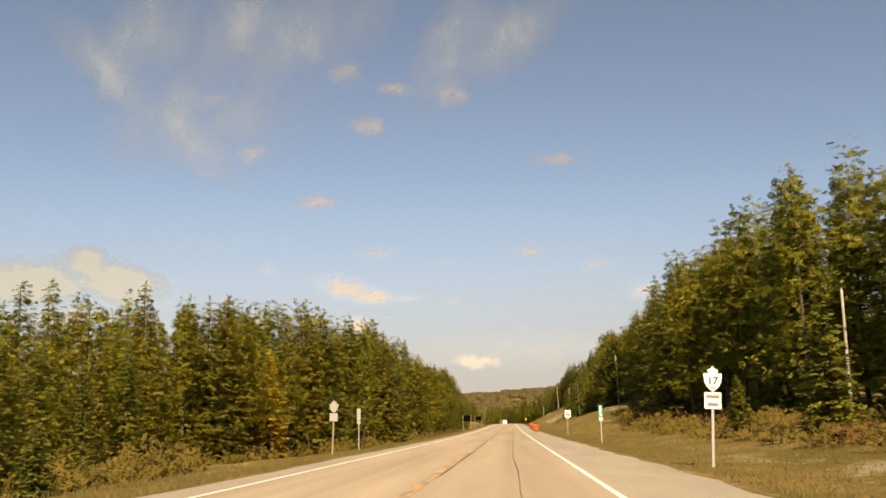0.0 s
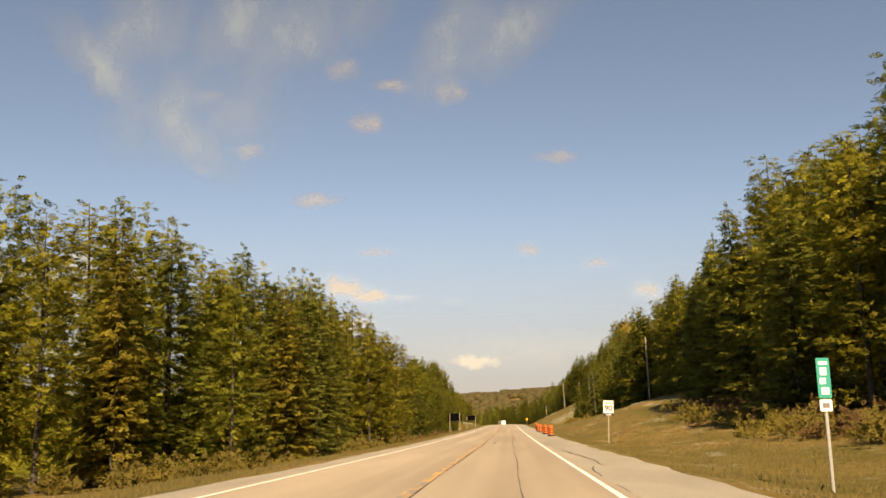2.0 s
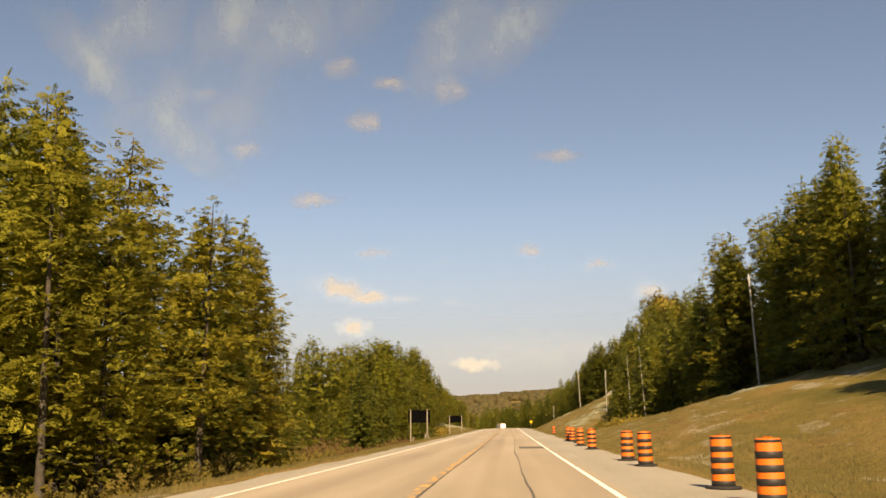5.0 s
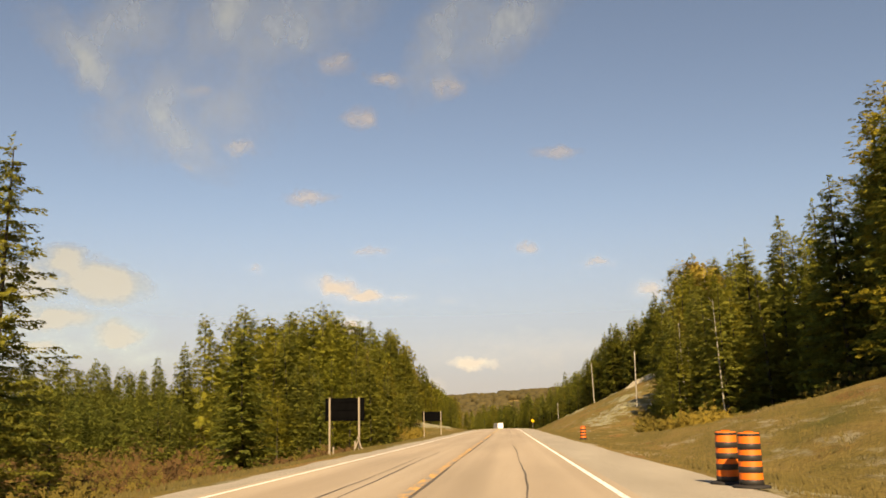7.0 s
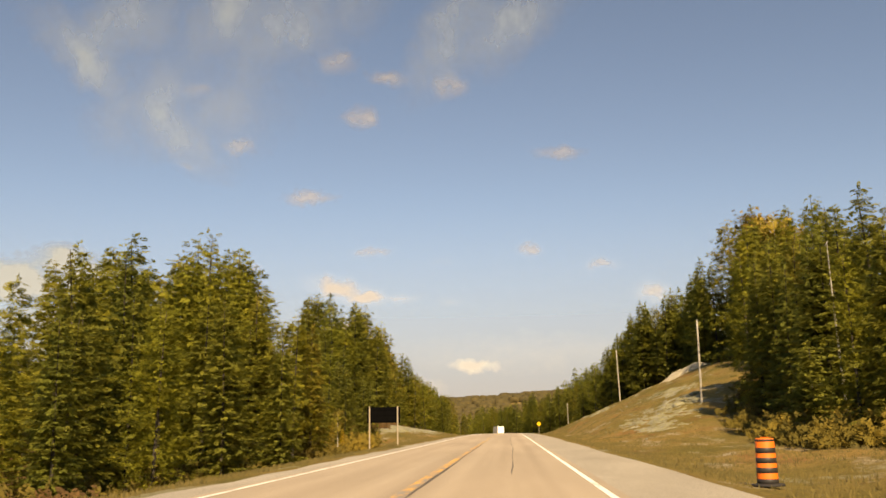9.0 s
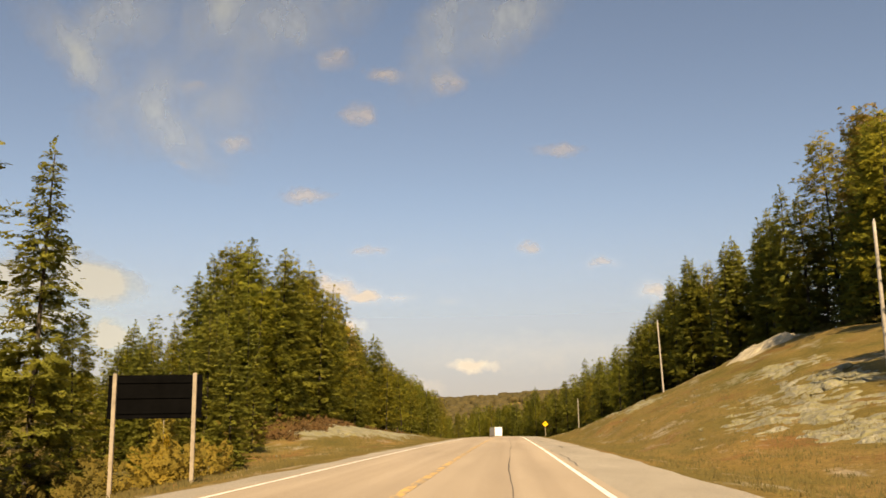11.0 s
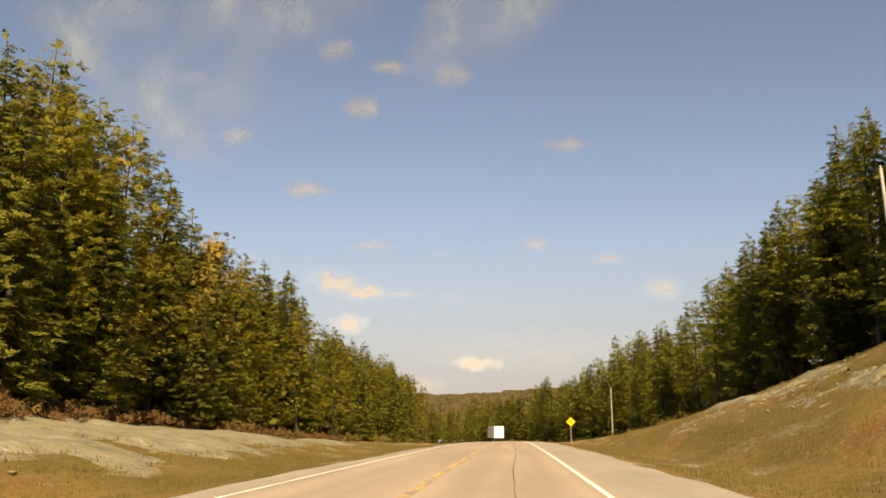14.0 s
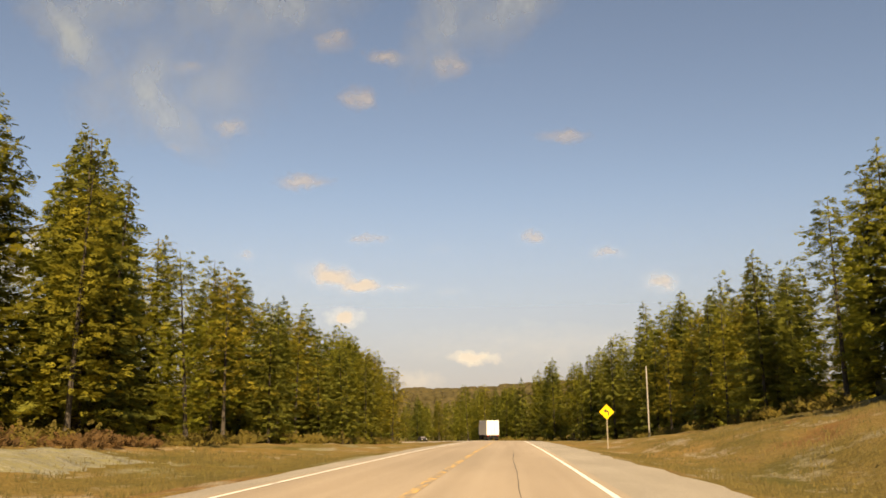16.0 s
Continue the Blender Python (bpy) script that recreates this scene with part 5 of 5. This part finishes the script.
# ---- vehicles ----
def wheel(parent, x, y, z, r, w):
    bm = bmesh.new()
    lathe(bm, [(r * 0.62, -w / 2), (r * 0.95, -w / 2), (r, -w * 0.35), (r, w * 0.35), (r * 0.95, w / 2), (r * 0.62, w / 2)], 20)
    ty = part("tyre", bm, RUBBER, parent)
    ty.matrix_basis = pose(x, y, z, 0, 90, 0)
    bm = bmesh.new()
    lathe(bm, [(r * 0.6, -w * 0.42), (r * 0.6, w * 0.42), (r * 0.2, w * 0.45)], 14)
    part("rim", bm, STEEL, ty)


def truck(x, y, turn):
    e = tagged(new("box_truck"), "white box trailer truck seen from behind on the highway", "truck")
    bm = bmesh.new()
    box(bm, -1.30, 1.30, 0.0, 14.5, 1.05, 4.05, 0.05)
    body = part("cargo_box", bm, TRAILER_WHITE, e)
    for s in (-1, 1):
        bm = bmesh.new()
        box(bm, min(s * 0.03, s * 1.22), max(s * 0.03, s * 1.22), -0.04, -0.005, 1.15, 3.95, 0.015)
        d = part("door", bm, TRAILER_WHITE, body)
        bm = bmesh.new()
        lathe(bm, [(0.02, 1.2), (0.02, 3.9)], 8, s * 0.35, -0.07)
        part("lock_rod", bm, STEEL, body)
    for s in (-1, 1):
        bm = bmesh.new()
        box(bm, s * 1.25 - 0.04, s * 1.25 + 0.04, -0.02, 0.0, 1.05, 4.05, 0.004)
        part("corner_post", bm, STEEL, body)
    bm = bmesh.new()
    box(bm, -0.55, 0.55, 0.3, 14.0, 0.75, 1.05, 0.02)
    part("chassis", bm, DARK_METAL, e)
    bm = bmesh.new()
    box(bm, -1.2, 1.2, -0.06, 0.06, 0.5, 0.62, 0.01)
    for s in (-0.6, 0.6):
        box(bm, s - 0.05, s + 0.05, -0.04, 0.04, 0.6, 1.05, 0.005)
    part("rear_guard", bm, DARK_METAL, e)
    for s in (-1, 1):
        bm = bmesh.new()
        box(bm, s * 1.0 - 0.16, s * 1.0 + 0.16, -0.08, -0.03, 0.88, 1.0, 0.01)
        part("tail_lamp", bm, RED_LENS, e)
        bm = bmesh.new()
        box(bm, s * 0.9 - 0.3, s * 0.9 + 0.3, 0.75, 0.78, 0.2, 0.8, 0.004)
        part("mud_flap", bm, RUBBER, e)
        for wy in (1.6, 2.9, 11.8, 13.1):
            wheel(e, s * 0.98, wy, 0.5, 0.5, 0.55)
    bm = bmesh.new()
    box(bm, -1.2, 1.2, 15.2, 17.6, 0.9, 3.5, 0.15)
    part("cab", bm, TRAILER_WHITE, e)
    for s in (-1, 1):
        wheel(e, s * 1.0, 17.0, 0.5, 0.5, 0.3)
    u = x - float(road_x(y))
    e.matrix_basis = pose(x, y, float(road_z(y)) + line_z(u) - 0.006, 0, 0, turn)
    return e


truck(float(road_x(614)) + 0.0, 614.0, 7.5)


def dark_car(x, y, turn):
    e = tagged(new("car"), "small dark car coming round the far bend", "car")
    bm = bmesh.new()
    outline = [(-2.1, 0.35), (2.1, 0.35), (2.15, 0.65), (2.0, 0.85), (1.0, 0.95), (0.45, 1.40), (-1.0, 1.45), (-1.75, 1.0), (-2.1, 0.9), (-2.15, 0.6)]
    slab(bm, outline, -0.85, 0.85)
    bmesh.ops.bevel(bm, geom=list(bm.edges), offset=0.06, segments=2, affect='EDGES')
    ob = part("body", bm, DARK_METAL, e)
    ob.matrix_basis = pose(0, 0, 0, 0, 0, -90)
    bm = bmesh.new()
    box(bm, -0.68, 0.68, -0.92, -0.86, 1.0, 1.36, 0.01)
    part("windscreen", bm, SIGN_GREY, e)
    for s in (-1, 1):
        bm = bmesh.new()
        box(bm, s * 0.62 - 0.16, s * 0.62 + 0.16, -2.2, -2.1, 0.62, 0.76, 0.02)
        part("headlight", bm, SIGN_WHITE, e)
        for wy in (-1.35, 1.35):
            wheel(e, s * 0.78, wy, 0.32, 0.32, 0.2)
    e.matrix_basis = pose(x, y, float(road_z(y)) + line_z(-3.6) - 0.006, 0, 0, turn)
    return e


dark_car(float(road_x(690)) - 3.7, 690.0, 19.0)


# ---- clouds ----
def cloud_sheet():
    """A high sheet of fair-weather clouds ahead, with horizon haze painted in: thin where there is sky."""
    R = 4650.0
    az, el = np.linspace(-42, 42, 57), np.linspace(0.3, 38, 30)
    A, E = np.meshgrid(np.radians(az), np.radians(el))
    v = np.stack([R * np.sin(A) * np.cos(E), 185 + R * np.cos(A) * np.cos(E), R * np.sin(E)], -1).reshape(-1, 3)
    n = len(az)
    i = np.arange(len(el) - 1)[:, None] * n + np.arange(n - 1)[None, :]
    q = np.stack([i, i + 1, i + n + 1, i + n], -1).reshape(-1, 4)
    m = Mat("cloud_and_haze", 1.0, 0.0, 0.0)
    me = mesh_quick("cloud_layer", v, q, 4, m.m)
    uv = me.uv_layers.new(name="sky_degrees")
    deg = np.stack(np.meshgrid(az, el), -1).reshape(-1, 2).astype(np.float32)
    uv.data.foreach_set("uv", deg[q.ravel()].ravel())
    me.polygons.foreach_set("use_smooth", [True] * len(me.polygons))
    tc = m.t.nodes.new("ShaderNodeTexCoord")

    def math_node(op, a, b=None):
        nd = m.t.nodes.new("ShaderNodeMath")
        nd.operation = op
        for k, val in enumerate((a, b)):
            if val is None:
                continue
            if isinstance(val, (int, float)):
                nd.inputs[k].default_value = val
            else:
                m.link(val, nd.inputs[k])
        return nd.outputs[0]

    def blob(u, w, su, sv, tilt, power):
        """A soft oval patch of cloud, in degrees across the sky."""
        mp = m.node("ShaderNodeMapping", Location=(u, w, 0), Rotation=(0, 0, radians(tilt)), Scale=(su, sv, 1))
        mp.vector_type = 'TEXTURE'
        m.link(warp, mp.inputs["Vector"])
        ln = m.t.nodes.new("ShaderNodeVectorMath")
        ln.operation = 'LENGTH'
        m.link(mp.outputs[0], ln.inputs[0])
        mr = m.node("ShaderNodeMapRange", **{"From Min": 0.0, "From Max": 1.5, "To Min": power, "To Max": 0.0})
        mr.interpolation_type = 'SMOOTHSTEP'
        m.link(ln.outputs["Value"], mr.inputs["Value"])
        return mr.outputs[0]

    def sky_noise(scale, detail, stretch=(1, 1, 1), tilt=0.0):
        mp = m.node("ShaderNodeMapping", Rotation=(0, 0, radians(tilt)), Scale=stretch)
        m.link(tc.outputs["UV"], mp.inputs["Vector"])
        nd = m.node("ShaderNodeTexNoise", Scale=scale, Detail=detail, Roughness=0.6)
        m.link(mp.outputs[0], nd.inputs["Vector"])
        return nd

    wob = sky_noise(0.9, 4.0)
    sub = m.t.nodes.new("ShaderNodeVectorMath")
    sub.operation = 'MULTIPLY_ADD'
    m.link(wob.outputs["Color"], sub.inputs[0])
    sub.inputs[1].default_value = (1.8, 1.1, 0)
    off = m.t.nodes.new("ShaderNodeVectorMath")
    off.operation = 'ADD'
    m.link(tc.outputs["UV"], off.inputs[0])
    off.inputs[1].default_value = (-0.9, -0.55, 0)
    m.link(off.outputs[0], sub.inputs[2])
    warp = sub.outputs[0]
    puff = m.t.nodes.new("ShaderNodeMapRange")
    m.link(sky_noise(0.8, 6.0, (0.7, 1.2, 1)).outputs["Fac"], puff.inputs["Value"])
    for key, val in (("From Min", 0.25), ("From Max", 0.75), ("To Min", 0.55), ("To Max", 1.1)):
        puff.inputs[key].default_value = val

    def gather(specs, top):
        """The patches together, broken up and firmed at their rims."""
        total = None
        for spec in specs:
            b = blob(*spec)
            total = b if total is None else math_node('MAXIMUM', total, b)
        firm = m.node("ShaderNodeMapRange", **{"From Min": 0.06, "From Max": 0.66, "To Min": 0.0, "To Max": top})
        m.link(math_node('MULTIPLY', total, puff.outputs[0]), firm.inputs["Value"])
        return firm.outputs[0]

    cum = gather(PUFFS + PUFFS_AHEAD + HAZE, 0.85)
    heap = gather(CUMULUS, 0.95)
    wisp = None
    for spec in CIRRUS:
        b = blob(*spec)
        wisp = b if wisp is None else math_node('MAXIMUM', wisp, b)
    streak = m.t.nodes.new("ShaderNodeMapRange")
    m.link(sky_noise(0.30, 4.0, (1.0, 0.6, 1), 30).outputs["Fac"], streak.inputs["Value"])
    for key, val in (("From Min", 0.30), ("From Max", 0.70), ("To Min", 0.30), ("To Max", 0.95)):
        streak.inputs[key].default_value = val
    cir = math_node('MULTIPLY', wisp, streak.outputs[0])
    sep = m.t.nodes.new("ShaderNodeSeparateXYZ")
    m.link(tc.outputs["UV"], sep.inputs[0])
    # painted haze, dense at the horizon, that tones down the bright low sky
    horizon_haze = m.node("ShaderNodeMapRange", **{"From Min": 0.0, "From Max": 15.0, "To Min": 0.9, "To Max": 0.05})
    horizon_haze.interpolation_type = 'SMOOTHSTEP'
    m.link(sep.outputs[1], horizon_haze.inputs["Value"])
    thin = math_node('MAXIMUM', horizon_haze.outputs[0], cir)
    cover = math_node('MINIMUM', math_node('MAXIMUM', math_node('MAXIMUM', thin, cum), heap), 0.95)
    # cloud shading put into the colour: blue-grey where thin, paler where dense
    tone = m.ramp(cum, [(0.0, (0.245, 0.27, 0.37)), (0.3, (0.34, 0.345, 0.40)), (0.85, (0.48, 0.47, 0.475))])
    tone = m.mix(math_node('MULTIPLY', cir, 1.6), tone, (0.36, 0.44, 0.545))
    tone = m.mix(heap, tone, m.ramp(heap, [(0.25, (0.28, 0.335, 0.41)), (0.7, (0.32, 0.395, 0.47)), (0.92, (0.385, 0.45, 0.52))]))
    dif = m.t.nodes.new("ShaderNodeBsdfDiffuse")
    tra = m.t.nodes.new("ShaderNodeBsdfTranslucent")
    m.link(tone, dif.inputs["Color"])
    m.link(tone, tra.inputs["Color"])
    both = m.node("ShaderNodeMixShader", Fac=0.35)
    m.link(dif.outputs[0], both.inputs[1])
    m.link(tra.outputs[0], both.inputs[2])
    clear = m.node("ShaderNodeBsdfTransparent")
    fin = m.node("ShaderNodeMixShader")
    m.link(cover, fin.inputs[0])
    m.link(clear.outputs[0], fin.inputs[1])
    m.link(both.outputs[0], fin.inputs[2])
    m.link(fin.outputs[0], m.out.inputs["Surface"])
    return tagged(new("backdrop_clouds", me), "small fair-weather clouds, thin cirrus and painted horizon haze across the sky", "sky", kind="structure")


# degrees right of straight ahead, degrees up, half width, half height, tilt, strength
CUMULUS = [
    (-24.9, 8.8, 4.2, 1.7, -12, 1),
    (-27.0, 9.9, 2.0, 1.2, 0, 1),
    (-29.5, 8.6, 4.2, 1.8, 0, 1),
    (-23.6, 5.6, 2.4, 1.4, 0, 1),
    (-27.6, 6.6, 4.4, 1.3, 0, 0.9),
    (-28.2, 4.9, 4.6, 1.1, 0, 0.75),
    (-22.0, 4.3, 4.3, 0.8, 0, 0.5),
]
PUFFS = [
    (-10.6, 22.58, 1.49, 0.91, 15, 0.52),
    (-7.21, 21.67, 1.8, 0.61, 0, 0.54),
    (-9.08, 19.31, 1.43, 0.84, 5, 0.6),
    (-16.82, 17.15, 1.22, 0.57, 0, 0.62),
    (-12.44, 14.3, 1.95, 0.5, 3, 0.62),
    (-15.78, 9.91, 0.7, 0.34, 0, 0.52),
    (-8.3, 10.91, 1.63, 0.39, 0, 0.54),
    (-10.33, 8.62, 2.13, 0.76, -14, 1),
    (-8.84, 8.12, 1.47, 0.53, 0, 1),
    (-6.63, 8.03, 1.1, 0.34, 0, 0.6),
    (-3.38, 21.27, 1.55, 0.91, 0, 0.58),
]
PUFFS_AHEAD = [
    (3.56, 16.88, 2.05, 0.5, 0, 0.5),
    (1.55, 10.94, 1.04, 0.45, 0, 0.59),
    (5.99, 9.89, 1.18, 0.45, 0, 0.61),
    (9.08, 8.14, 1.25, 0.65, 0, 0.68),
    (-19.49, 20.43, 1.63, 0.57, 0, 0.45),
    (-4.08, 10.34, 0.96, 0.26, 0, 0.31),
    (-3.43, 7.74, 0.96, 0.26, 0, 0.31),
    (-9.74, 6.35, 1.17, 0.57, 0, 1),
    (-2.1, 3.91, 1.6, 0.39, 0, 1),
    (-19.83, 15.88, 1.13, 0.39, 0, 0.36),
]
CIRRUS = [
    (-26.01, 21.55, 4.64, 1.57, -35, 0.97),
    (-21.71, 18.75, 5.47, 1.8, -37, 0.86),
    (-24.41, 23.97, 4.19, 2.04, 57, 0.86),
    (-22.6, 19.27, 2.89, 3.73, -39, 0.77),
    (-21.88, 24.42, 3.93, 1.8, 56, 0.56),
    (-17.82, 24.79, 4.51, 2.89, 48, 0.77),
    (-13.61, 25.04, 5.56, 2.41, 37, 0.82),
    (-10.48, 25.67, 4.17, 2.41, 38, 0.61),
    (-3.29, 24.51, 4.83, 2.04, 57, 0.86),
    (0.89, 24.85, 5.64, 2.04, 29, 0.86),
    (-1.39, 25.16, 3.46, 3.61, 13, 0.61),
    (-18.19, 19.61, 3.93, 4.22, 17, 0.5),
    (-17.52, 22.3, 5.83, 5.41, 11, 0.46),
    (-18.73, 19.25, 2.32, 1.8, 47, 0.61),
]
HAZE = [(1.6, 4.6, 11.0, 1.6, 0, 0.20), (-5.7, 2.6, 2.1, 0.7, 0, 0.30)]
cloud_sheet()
